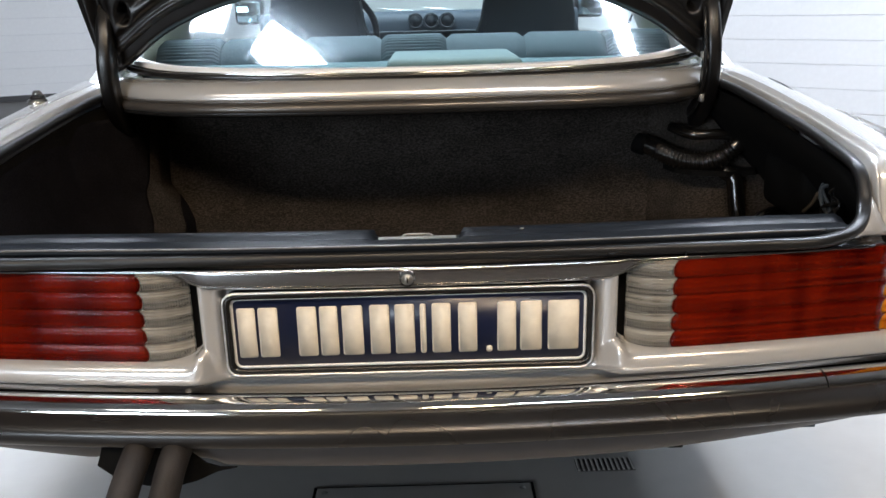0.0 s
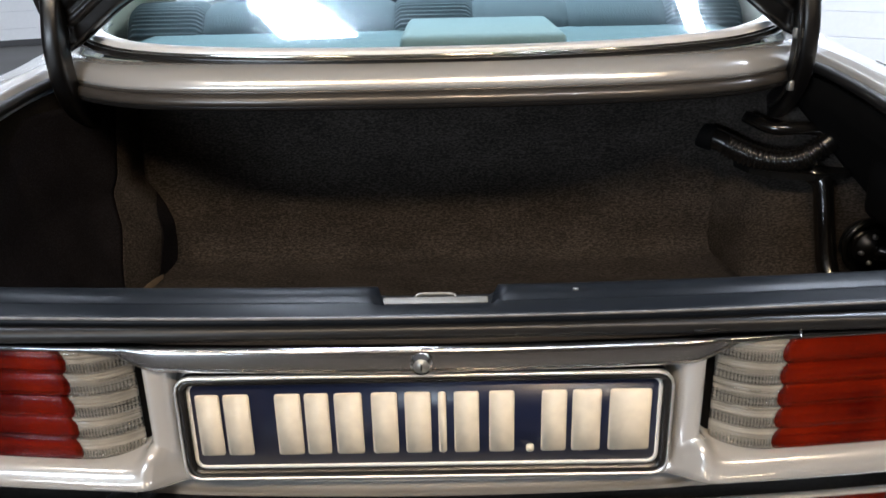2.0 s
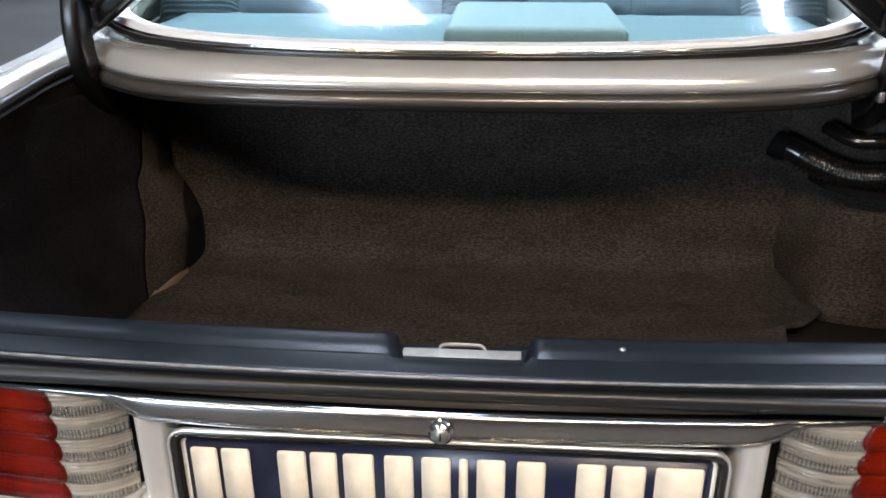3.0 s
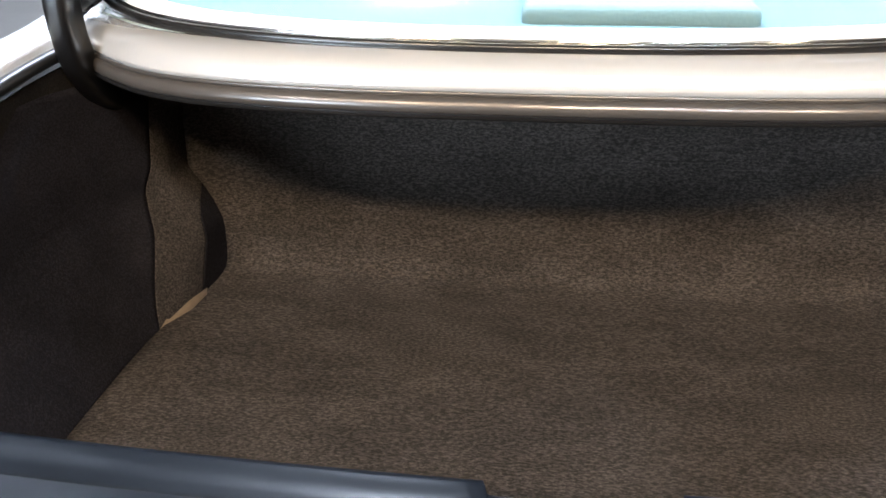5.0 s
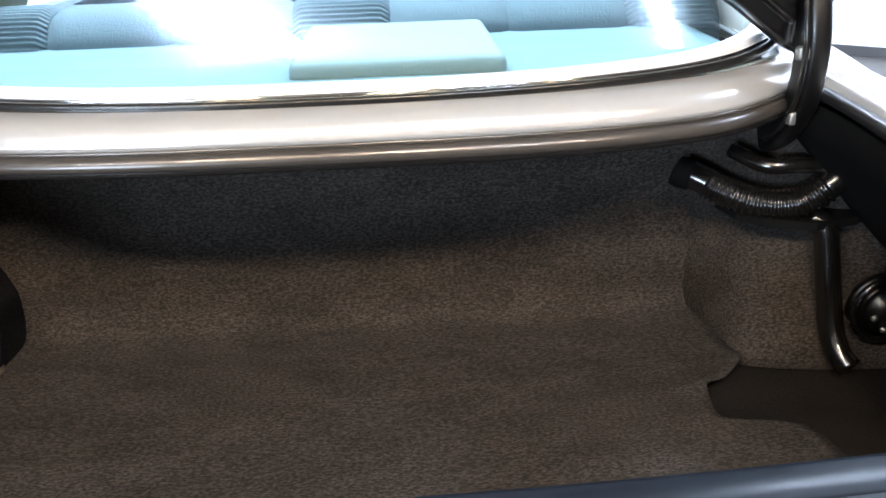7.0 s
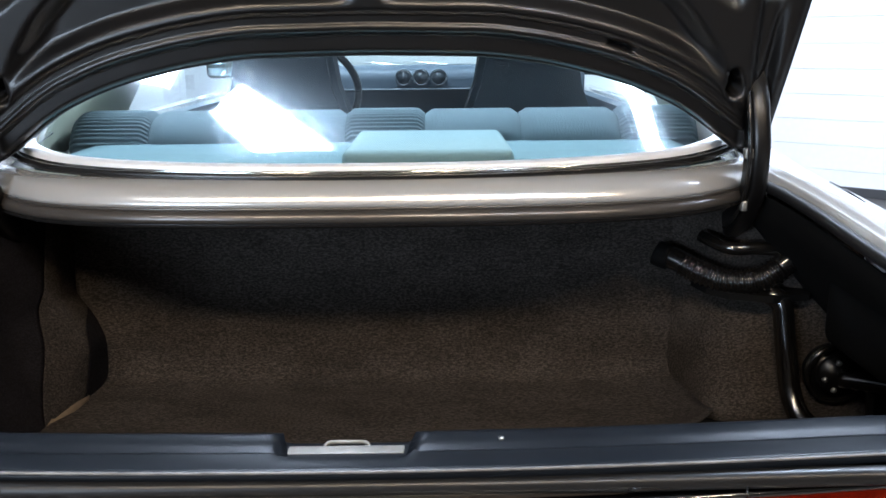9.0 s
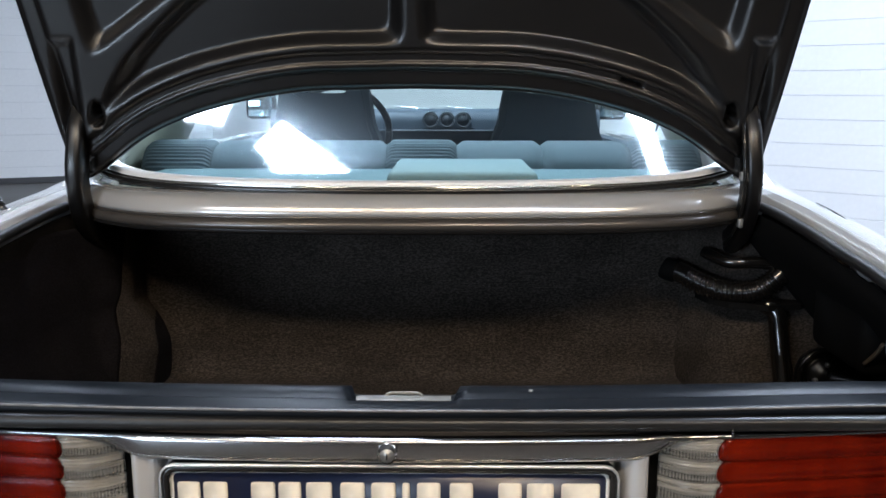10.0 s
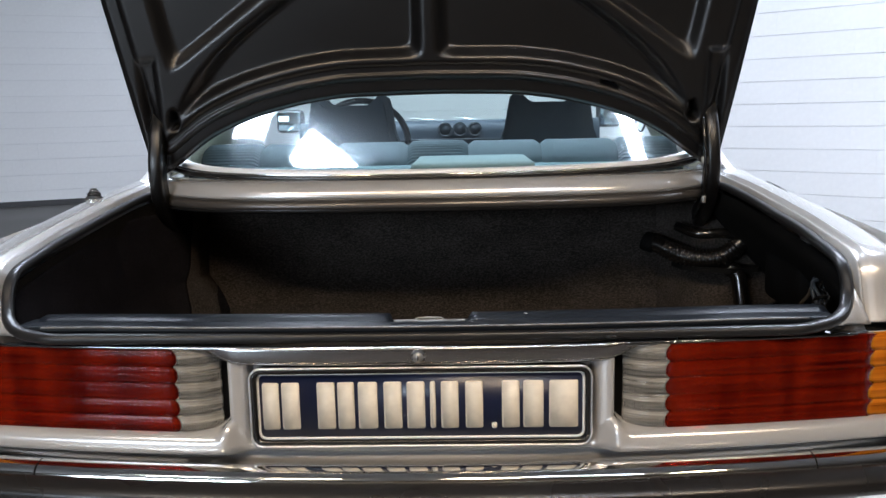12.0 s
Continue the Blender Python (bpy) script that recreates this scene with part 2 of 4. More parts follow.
    # prism rows also darken the colour, imitating shade in their grooves
    notch, dots = nodes.new("ShaderNodeMapRange"), nodes.new("ShaderNodeMix")
    notch.inputs["To Min"].default_value, notch.inputs["To Max"].default_value = 1.0, 0.75 if ticks else 1.0
    dots.data_type, dots.blend_type, dots.inputs["Factor"].default_value = "RGBA", "MULTIPLY", 1.0
    links.new(prism.outputs[0], notch.inputs["Value"])
    links.new(tone.outputs["Result"], dots.inputs["A"])
    links.new(notch.outputs[0], dots.inputs["B"])
    links.new(dots.outputs["Result"], milk.inputs["Color"])
    links.new(clear.outputs[0], inner.inputs[1])
    links.new(milk.outputs[0], inner.inputs[2])
    links.new(fres.outputs[0], outer.inputs[0])
    links.new(inner.outputs[0], outer.inputs[1])
    links.new(gloss.outputs[0], outer.inputs[2])
    links.new(outer.outputs[0], nodes["Material Output"].inputs["Surface"])
    return m


RED = lens_shell("red_lens", (0.62, 0.031, 0.005), 0.38, 0.0, 0.0, 1.21, 0.09, (0.045, 0.0012, 0.001), (0.33, 0.023, 0.004))
CLEAR = lens_shell("clear_lens", (0.74, 0.71, 0.64), 0.46, 4.0, 0.5, 1.42, 0.10, (0.30, 0.28, 0.24), (0.62, 0.59, 0.52))
AMBER = lens_shell("amber_lens", (0.92, 0.38, 0.03), 0.45, 0.0, 0.0, 1.3, 0.08, (0.34, 0.10, 0.005), (0.95, 0.34, 0.02))
REFLECTOR = material("lamp_reflector", (0.74, 0.72, 0.68), 0.30, 0.5, vary=0.15, scale=40, bump=0.4, bump_scale=90)


# ---- mesh helpers ----
def link_mesh(name, bm, mat, smooth=True):
    me = bpy.data.meshes.new(name)
    bmesh.ops.recalc_face_normals(bm, faces=bm.faces)
    bm.to_mesh(me)
    bm.free()
    me.materials.append(mat)
    for p in me.polygons:
        p.use_smooth = smooth
    return new(name, me)


def part(name, bm, mat, parent, label="", smooth=True):
    ob = link_mesh(name, bm, mat, smooth)
    ob.parent = parent
    if label:
        ob["label"] = label
    return ob


def thing(name, label, category, at=(0, 0, 0), group="", kind=""):
    ob = new(name)
    ob.location = at
    return tagged(ob, label, category, group, kind)


def solid(ob, thickness, offset=-1.0):
    s = ob.modifiers.new("thickness", "SOLIDIFY")
    s.thickness, s.offset = thickness, offset
    return ob


def grid(rows, closed=False):
    """Faces between rows of points."""
    bm = bmesh.new()
    vs = [[bm.verts.new(p) for p in r] for r in rows]
    for a, b in zip(vs, vs[1:]):
        n = len(a)
        for i in range(n if closed else n - 1):
            j = (i + 1) % n
            bm.faces.new((a[i], a[j], b[j], b[i]))
    return bm


def swept(path, profile, up=(0, 0, 1), caps=True):
    """A closed profile of (side, up) pairs carried along a path."""
    path = [Vector(p) for p in path]
    up = Vector(up)
    rows = []
    for i, p in enumerate(path):
        d = (path[min(i + 1, len(path) - 1)] - path[max(i - 1, 0)]).normalized()
        side = d.cross(up).normalized()
        top = side.cross(d).normalized()
        pr = profile(i / (len(path) - 1)) if callable(profile) else profile
        rows.append([p + side * a + top * b for a, b in pr])
    bm = grid(rows, closed=True)
    if caps:
        n = len(rows[0])
        bm.verts.ensure_lookup_table()
        bm.faces.new(bm.verts[:n])
        bm.faces.new(bm.verts[-n:])
    return bm


def ring(r, n=12, squash=1.0):
    return [(r * math.cos(2 * math.pi * i / n), squash * r * math.sin(2 * math.pi * i / n)) for i in range(n)]


def rect(w, h, r=0.0):
    if not r:
        return [(-w / 2, -h / 2), (w / 2, -h / 2), (w / 2, h / 2), (-w / 2, h / 2)]
    pts = []
    for cx, cy, a0 in ((w / 2 - r, h / 2 - r, 0), (-w / 2 + r, h / 2 - r, 90), (-w / 2 + r, -h / 2 + r, 180), (w / 2 - r, -h / 2 + r, 270)):
        pts += [(cx + r * math.cos(radians(a0 + a)), cy + r * math.sin(radians(a0 + a))) for a in (0, 30, 60, 90)]
    return pts


def curve_through(points, n=40):
    """A smooth line through points (Catmull-Rom)."""
    p = [Vector(q) for q in points]
    p = [2 * p[0] - p[1], *p, 2 * p[-1] - p[-2]]
    out = []
    spans = len(p) - 3
    for k in range(n + 1):
        s = min(k / n * spans, spans - 1e-6)
        i = int(s)
        t = s - i
        a, b, c, d = p[i:i + 4]
        out.append(0.5 * (2 * b + (c - a) * t + (2 * a - 5 * b + 4 * c - d) * t * t + (3 * b - a - 3 * c + d) * t ** 3))
    return out


def box(w, d, h, at=(0, 0, 0), bevel=0.0, turn=None):
    bm = bmesh.new()
    bmesh.ops.create_cube(bm, size=1)
    bmesh.ops.scale(bm, vec=(w, d, h), verts=bm.verts)
    if bevel:
        bmesh.ops.bevel(bm, geom=bm.edges[:], offset=bevel, segments=3, affect="EDGES", profile=0.5)
    if turn:
        bmesh.ops.transform(bm, matrix=turn, verts=bm.verts)
    bmesh.ops.translate(bm, vec=at, verts=bm.verts)
    return bm


def plate_of(outline, depth, bevel=0.0):
    """An upright slab: outline of (x, z) pairs, its face at y = 0, reaching back by depth."""
    bm = bmesh.new()
    f = bm.faces.new([bm.verts.new((x, 0, z)) for x, z in outline])
    got = bmesh.ops.extrude_face_region(bm, geom=[f])
    bmesh.ops.translate(bm, vec=(0, depth, 0), verts=[v for v in got["geom"] if isinstance(v, bmesh.types.BMVert)])
    if bevel:
        front = [e for e in bm.edges if all(abs(v.co.y) < 1e-6 for v in e.verts)]
        bmesh.ops.bevel(bm, geom=front, offset=bevel, segments=2, affect="EDGES")
    return bm


def disc(r, depth, at, axis="y", n=28, bevel=0.0):
    bm = plate_of([(r * math.cos(2 * math.pi * i / n), r * math.sin(2 * math.pi * i / n)) for i in range(n)], depth, bevel)
    if axis == "z":
        bmesh.ops.rotate(bm, matrix=Matrix.Rotation(radians(-90), 3, "X"), verts=bm.verts)
    bmesh.ops.translate(bm, vec=at, verts=bm.verts)
    return bm


def step(a, b, x):
    t = min(1.0, max(0.0, (x - a) / (b - a)))
    return t * t * (3 - 2 * t)


def mix(a, b, t):
    return a + (b - a) * t


def along(table, x):
    """A value read off a table of (place, value) pairs."""
    return float(np.interp(x, [a for a, _ in table], [b for _, b in table]))


def spread(a, b, n):
    return [a + (b - a) * i / n for i in range(n + 1)]


# ---- the room ----
def wall_frame(a, b):
    d = Vector((b[0] - a[0], b[1] - a[1], 0))
    return Matrix.Translation((a[0], a[1], 0)) @ Matrix.Rotation(math.atan2(d.y, d.x), 4, "Z"), d.length


def plain_wall(name, a, b, height, mat, label):
    """A wall whose inner face runs from a to b; it is 0.2 m thick and lies to the left of that way."""
    m, length = wall_frame(a, b)
    ob = link_mesh(name, box(length, 0.2, height, (length / 2, 0.1, height / 2)), mat, False)
    ob.matrix_world = m
    return tagged(ob, label, "wall", kind="structure"), m, length


CORNER, LEFT_END, RIGHT_END = (-3.16, 11.55), (-10.0, 8.50), (8.5, 2.25)
wall_left, frame_left, length_left = plain_wall("wall_west", LEFT_END, CORNER, CEILING, JOINT, "white painted concrete block wall with thin grey joints")
wall_right, frame_right, length_right = plain_wall("wall_north", CORNER, RIGHT_END, CEILING, JOINT, "bright white painted concrete block wall with thin joints")
wall_south = thing("wall_south", "plain warm grey wall with one window", "wall", (0, -6.0, 0), kind="structure")
for w, h, x, z in ((11.6, CEILING, 2.7, CEILING / 2), (3.9, CEILING, -8.05, CEILING / 2), (3.0, 1.1, -4.6, 0.55), (3.0, CEILING - 2.6, -4.6, (CEILING + 2.6) / 2)):
    part("wall_panel", box(w, 0.2, h, (x, -0.1, z)), REARWALL, wall_south, smooth=False)
window_1 = thing("window_1", "white framed window with three panes", "window", (-4.6, -6.0, 1.85), kind="structure")
for w, h, x, z in ((3.0, 0.06, 0, 0.72), (3.0, 0.06, 0, -0.72), (0.06, 1.38, -1.47, 0), (0.06, 1.38, 1.47, 0), (0.06, 1.38, -0.5, 0), (0.06, 1.38, 0.5, 0)):
    part("window_frame", box(w, 0.06, h, (x, -0.05, z), 0.006), WHITE, window_1, smooth=False)
part("window_sill", box(3.1, 0.16, 0.03, (0, 0.06, -0.765), 0.006), WHITE, window_1, smooth=False)
for x in (-1, 0, 1):
    pane = part("pane", box(0.94, 0.006, 1.38, (x * 0.985, -0.06, 0)), CLEARGLASS, window_1, smooth=False)
    pane.visible_shadow = False
sky = link_mesh("backdrop", box(9, 0.05, 6, (-4.6, -8.2, 3.0)), emitter("overcast_sky", (0.80, 0.90, 1.0), 3.0), False)
tagged(sky, "pale overcast sky beyond the window", "sky", kind="structure")
plain_wall("wall_east", RIGHT_END, (8.5, -6.0), CEILING, REARWALL, "plain dim grey side wall")
plain_wall("wall_southwest", (-10.0, -6.0), LEFT_END, CEILING, REARWALL, "plain dim grey side wall")
tagged(link_mesh("ceiling", box(20, 19, 0.2, (-0.8, 2.8, CEILING + 0.1)), CEILPAINT, False), "plain pale grey ceiling", "ceiling", kind="structure")
tagged(link_mesh("floor", box(20, 19, 0.2, (-0.8, 2.8, -0.1)), FLOORGREY, False), "dark grey coated workshop floor", "floor", kind="structure")
bay = link_mesh("floor_bay", box(5.2, 4.4, 0.004, (0.8, 3.05, 0.002)), FLOORPALE, False)
tagged(bay, "pale coated floor bay under the car", "floor", kind="structure")
hatch = thing("floor_hatch", "flush pale floor hatch with dark seams", "hatch", (0, 1.455, 0.004), kind="structure")
part("hatch_plate", box(0.50, 0.52, 0.006, (0, 0, 0.003), 0.002), FLOORPALE, hatch)
part("hatch_seam", box(0.515, 0.535, 0.003, (0, 0, 0.0012)), VOID, hatch)
for sx in (-1, 1):
    part("hatch_screw", disc(0.008, 0.003, (sx * 0.23, 0.24, 0.0065), "z", 12), ZINC, hatch)
for name, m, length in (("baseboard", frame_left, length_left), ("baseboard", frame_right, length_right)):
    ob = link_mesh(name, box(length - 0.05, 0.015, 0.07, (length / 2, -0.016, 0.035), 0.003), BASEBOARD, False)
    ob.matrix_world = m
    tagged(ob, "low dark grey baseboard along the block wall", "baseboard", kind="structure")

for x, y, hx, hy, turn, watts, tint in LUMINAIRES:
    warm = tint == WARM
    lum = thing("ceiling_lamp" if warm else "ceiling_panel", "small warm ceiling downlight" if warm else "flat cool white luminous ceiling panel in a pale frame", "lamp", (x, y, CEILING), group="warm ceiling lamps" if warm else "ceiling panels")
    lum.rotation_euler = (0, 0, radians(turn))
    part("housing", box(2 * hx + 0.05, 2 * hy + 0.05, 0.05, (0, 0, -0.025), 0.004), WHITE, lum, smooth=False)
    part("diffuser", box(2 * hx, 2 * hy, 0.012, (0, 0, -0.056)), WARMGLOW if warm else COOLGLOW, lum, smooth=False)

grate = thing("floor_grate", "small dark metal drain grate in the floor", "grate", (0.44, 1.79, 0.004), kind="structure")
part("grate_bed", box(0.14, 0.055, 0.002, (0, 0, 0.001)), FLOORGREY, grate, smooth=False)
for k in range(12):
    part("slat", box(0.005, 0.055, 0.004, (-0.066 + 0.012 * k, 0, 0.004), 0.001), FLOORPALE, grate, smooth=False)

# ---- the car ----
car = thing("car", "champagne silver coupe with its boot lid open", "car", (0, 1.15, 0))
CAR = Matrix.Translation((0, -1.15, 0))


def carpart(name, bm, mat, label="", parent=None, smooth=True):
    bmesh.ops.transform(bm, matrix=CAR, verts=bm.verts)
    return part(name, bm, mat, parent or car, label, smooth)


def bow(x):
    return 0.11 * x * x


# rear panel with the recess for the plate
def rear_row(y_plate, y_lamp, z, x):
    a = abs(x)
    lift = 0.017 * step(0.272, 0.300, a) * max(0.0, 1 - max(0.0, a - 0.309) / 0.024) ** 2
    wall = along([(0, y_plate), (0.272, y_plate), (0.2755, y_plate - 0.006), (0.281, 1.150), (0.289, 1.1435), (0.297, 1.1400), (0.303, 1.1385), (0.3062, 1.1405), (0.3080, 1.149), (0.3095, y_lamp), (1, y_lamp)], a)
    ledge = mix(y_plate, y_lamp, step(0.272, 0.318, a))
    y = wall if z > 0.5955 else mix(ledge, min(ledge, wall), step(0.562, 0.594, z) if a < 0.3095 else 0.0)
    return Vector((x, y + bow(x), z + lift * step(0.700, 0.640, z) * step(0.555, 0.580, z)))


REAR = [(1.146, 1.146, 0.7315), (1.160, 1.172, 0.718), (1.165, 1.176, 0.712), (1.165, 1.178, 0.610), (1.164, 1.176, 0.597), (1.163, 1.150, 0.5925), (1.162, 1.128, 0.590),
        (1.160, 1.1205, 0.585), (1.156, 1.118, 0.576), (1.150, 1.1175, 0.566), (1.147, 1.1195, 0.5625), (1.150, 1.124, 0.5590), (1.157, 1.138, 0.5560), (1.164, 1.158, 0.550), (1.160, 1.160, 0.5425), (1.160, 1.162, 0.530), (1.19, 1.18, 0.52)]
XS = sorted(set([round(x, 4) for x in spread(-0.86, 0.86, 86)] + [round(s * x, 4) for s in (-1, 1) for x in spread(0.26, 0.33, 28)]))
solid(carpart("rear_panel", grid([[rear_row(a, b, z, x) for x in XS] for a, b, z in REAR]), PAINT, "champagne silver rear panel"), 0.002)


# gutter below the boot sill
GUTTER = [(1.1365, 0.7345), (1.1395, 0.7338), (1.1445, 0.7345), (1.1495, 0.7375), (1.1535, 0.7420), (1.157, 0.7445), (1.165, 0.747), (1.20, 0.73)]
solid(carpart("rear_gutter", grid([[Vector((x, y + bow(x), z)) for x in spread(-0.72, 0.72, 50)] for y, z in GUTTER]), GUTTERPAINT, "dark glossy gutter"), 0.002)

# chrome strip over the lamps and the grip over the plate
strip = [Vector((x, 1.140 + bow(x), 0.7318 - 0.001 * (abs(x) / 0.7) ** 4)) for x in spread(-0.70, 0.70, 60)]
carpart("chrome_strip", swept(strip, rect(0.014, 0.0075, 0.0034)), DIMCHROME, "long chrome strip")


GRIP = [(1.1345, 0.7345), (1.1325, 0.7335), (1.1312, 0.7312), (1.1310, 0.7275), (1.1316, 0.7205), (1.1326, 0.7130), (1.1345, 0.7080), (1.1390, 0.7052), (1.150, 0.7045), (1.164, 0.7055)]


def grip(t, x):
    e = step(0.362, 0.285, abs(x))
    y, z = GRIP[t]
    return Vector((x, mix(1.1355 + 0.0012 * t, y, e) + bow(x), mix(0.7335 - 0.0006 * t, z, e)))


solid(carpart("chrome_grip", grid([[grip(t, x) for x in spread(-0.358, 0.358, 90)] for t in range(10)]), GRIPCHROME, "chrome lid grip over the plate"), 0.0015)
lock = carpart("lock", disc(0.0115, 0.020, (0, 1.1190, 0.7215), bevel=0.002), CHROME, "round chrome lock button")
carpart("lock_core", disc(0.0085, 0.004, (0, 1.1175, 0.7215), bevel=0.0008), ZINC, "", lock)
carpart("key_slot", box(0.0015, 0.002, 0.007, (0, 1.1169, 0.7215)), VOID, "", lock)

# the plate with its plain bars
PLATE_Y, PLATE_Z = 1.150, 0.634
plate = carpart("plate", plate_of([(x, z + PLATE_Z) for x, z in rect(0.524, 0.112, 0.012)], 0.002, 0.0008), NAVY, "dark blue plate with cream bars")
plate.location.y += PLATE_Y


def rim(w, h, r, t, y, depth):
    """A flat raised frame round a rounded rectangle."""
    a, b = rect(w, h, r), rect(w - 2 * t, h - 2 * t, max(0.002, r - t))
    rows = [[(x, y + depth, z) for x, z in a], [(x, y, z) for x, z in a], [(x, y, z) for x, z in b], [(x, y + depth, z) for x, z in b]]
    bm = grid(rows, closed=True)
    bmesh.ops.translate(bm, vec=(0, 0, PLATE_Z), verts=bm.verts)
    return bm


carpart("plate_border", rim(0.524, 0.112, 0.012, 0.004, -0.0015, 0.003), WHITE, "thin white border", plate)
frame_plate = carpart("plate_frame", rim(0.541, 0.128, 0.017, 0.008, 1.141, 0.024), RUBBER, "black plate frame")
carpart("frame_lip", rim(0.545, 0.132, 0.018, 0.0028, 1.1395, 0.006), BRIGHT, "bright frame edge", frame_plate)
# bar centre and width along the plate, in thousandths
BARS = [(-240, 27), (-208, 29), (-151, 29), (-119, 27), (-84, 31), (-44, 29), (-7, 29), (20, 9), (47, 28), (86, 28), (118, 9), (144, 28), (180, 32), (228, 46)]
for c, w in BARS:
    dot = c == 118
    hgt, zc = (0.010, -0.0345) if dot else (0.078, 0.0005)
    bar = plate_of([(c / 1000 + x, PLATE_Z + zc + z) for x, z in rect(w / 1000, hgt, 0.0035)], 0.0022, 0.0005)
    bmesh.ops.translate(bar, vec=(0, -0.0018, 0), verts=bar.verts)
    carpart("bar", bar, CREAM, "", plate)


# tail lamps: clear, red and amber lens of five ribs
def ribs(z):
    """0 to 1: how far the lens stands out at a height; five rounded ribs with narrow creases."""
    t = ((z - 0.592) / 0.0275) % 1.0
    return 1 - abs(2 * (t ** 0.8) - 1) ** 2.8


def lens_rows(s, xa, xb, n, wavy_a, wavy_b, deep, fine=0.0):
    rows = []
    for z in spread(0.5935, 0.7310, 240):
        r = ribs(z)
        t = ((z - 0.592) / 0.0275) % 1.0
        ridge = fine * math.sin(t * 2 * math.pi * 7) * (0.55 + 0.45 * math.sin(z * 733))
        a, b = xa + wavy_a * (0.5 - r), xb + wavy_b * (0.5 - r)
        row = []
        for x in spread(a, b, n):
            inner = max(0.0, 1 - (x - 0.3235) / 0.064)
            outer = max(0.0, (x - 0.80) / 0.08)
            row.append(Vector((s * x, 1.137 - ridge - deep * r * (1 - inner ** 2 * 0.5) + 0.032 * inner ** 2.2 + 0.09 * outer ** 2 + bow(x), z - 0.004 * inner ** 2 * (1 - abs(z - 0.662) / 0.07))))
        rows.append(row)
    return rows


for s in (-1, 1):
    lamp_body = carpart("tail_lamp", swept([(s * x, 1.178 + bow(x), 0.662) for x in spread(0.311, 0.87, 14)], rect(0.016, 0.143, 0.006)), VOID, "ribbed tail lamp in clear, red and amber")
    for nm, mat, xa, xb, n, wa, wb, deep in (("clear_lens", CLEAR, 0.3265, 0.392, 20, 0.0, 0.010, 0.0034), ("red_lens", RED, 0.3935, 0.728, 26, 0.010, 0.010, 0.0028), ("amber_lens", AMBER, 0.7295, 0.88, 20, 0.010, 0.0, 0.0036)):
        solid(carpart(nm, grid(lens_rows(s, xa, xb, n, wa, wb, deep, 0.0007 if mat is CLEAR else 0.00016)), mat, nm.replace("_", " ") + " with horizontal ribs", lamp_body), 0.003)
    for xa, xb in ((0.356, 0.392), (0.394, 0.5609), (0.5611, 0.727), (0.730, 0.86)):
        bowl = [[Vector((s * x, 1.152 + bow(x) + 0.014 * (1 - ((x - (xa + xb) / 2) / ((xb - xa) / 2)) ** 2) * (1 - ((z - 0.662) / 0.068) ** 2) + 0.0012 * math.sin(x * 900), z)) for x in spread(xa, xb, 40)] for z in spread(0.5955, 0.7285, 16)]
        carpart("reflector", grid(bowl), REFLECTOR, "", lamp_body)
    gap = [(s * 0.3150, 1.186 + bow(0.31), z) for z in spread(0.600, 0.726, 8)]
    carpart("lamp_gasket", swept(gap, rect(0.014, 0.020, 0.002), (0, 1, 0)), VOID, "", lamp_body)

# boot sill: slate plate with raised halves either side of the latch
SILL = [(1.166, 0.750), (1.153, 0.752), (1.1515, 0.7575), (1.153, 0.7625), (1.160, 0.7635), (1.184, 0.7632), (1.192, 0.7631), (1.214, 0.7612), (1.226, 0.7595), (1.231, 0.755), (1.232, 0.70), (1.234, 0.56)]


def sill_point(x, y, z):
    e = step(0.52, 0.70, abs(x))
    latch = step(-0.052, -0.047, x) * step(0.083, 0.077, x) * step(1.182, 1.192, y)
    return Vector((x, y + 0.075 * x * x, z - 0.003 * e - 0.0042 * latch))


solid(carpart("sill_plate", grid([[sill_point(x, y, z) for x in spread(-0.665, 0.665, 190)] for y, z in SILL]), SLATE, "dark slate painted sill plate"), 0.002)
solid(carpart("sill_edge", grid([[sill_point(x, y, z) for x in spread(-0.62, 0.62, 60)] for y, z in ((1.1513, 0.7615), (1.1522, 0.7632), (1.1540, 0.7638))]), SCUFF, "scuffed pale sill edge"), 0.0006)
for xa, xb in ((-0.645, -0.041), (0.075, 0.668)):
    rib_rows = []
    for y, z in ((1.186, 0.7610), (1.191, 0.7624), (1.197, 0.7646), (1.204, 0.7660), (1.222, 0.7664), (1.229, 0.7640), (1.2325, 0.756)):
        inset = (y - 1.186) * 0.28
        a, b = (xa, xb - inset) if xa < 0 else (xa + inset, xb)
        rib_rows.append([sill_point(x, y + 0.0015, z + 0.0015) for x in spread(a, b, 40)])
    solid(carpart("sill_rib", grid(rib_rows), SLATE), 0.002)
striker = carpart("striker_plate", box(0.118, 0.017, 0.004, (0.0145, 1.2055, 0.7570), 0.0012), WORNPLATE, "worn pale striker plate")
loop = curve_through([(-0.007, 1.212, 0.7545), (-0.008, 1.216, 0.7574), (-0.005, 1.2195, 0.7588), (0.002, 1.221, 0.7592), (0.028, 1.221, 0.7592), (0.034, 1.2195, 0.7588), (0.037, 1.216, 0.7574), (0.036, 1.212, 0.7545)], 32)
carpart("striker_loop", swept(loop, ring(0.0022, 8), (0, 1, 0)), WORNPLATE, "", striker)
carpart("sill_screw", disc(0.0032, 0.002, (0.172, 1.208, 0.7690), "z", 12), ZINC)

carpart("drain_hole", box(0.016, 0.004, 0.006, (-0.312, 1.1465 + bow(0.312), 0.7400), 0.001), VOID, "small dark drain hole")
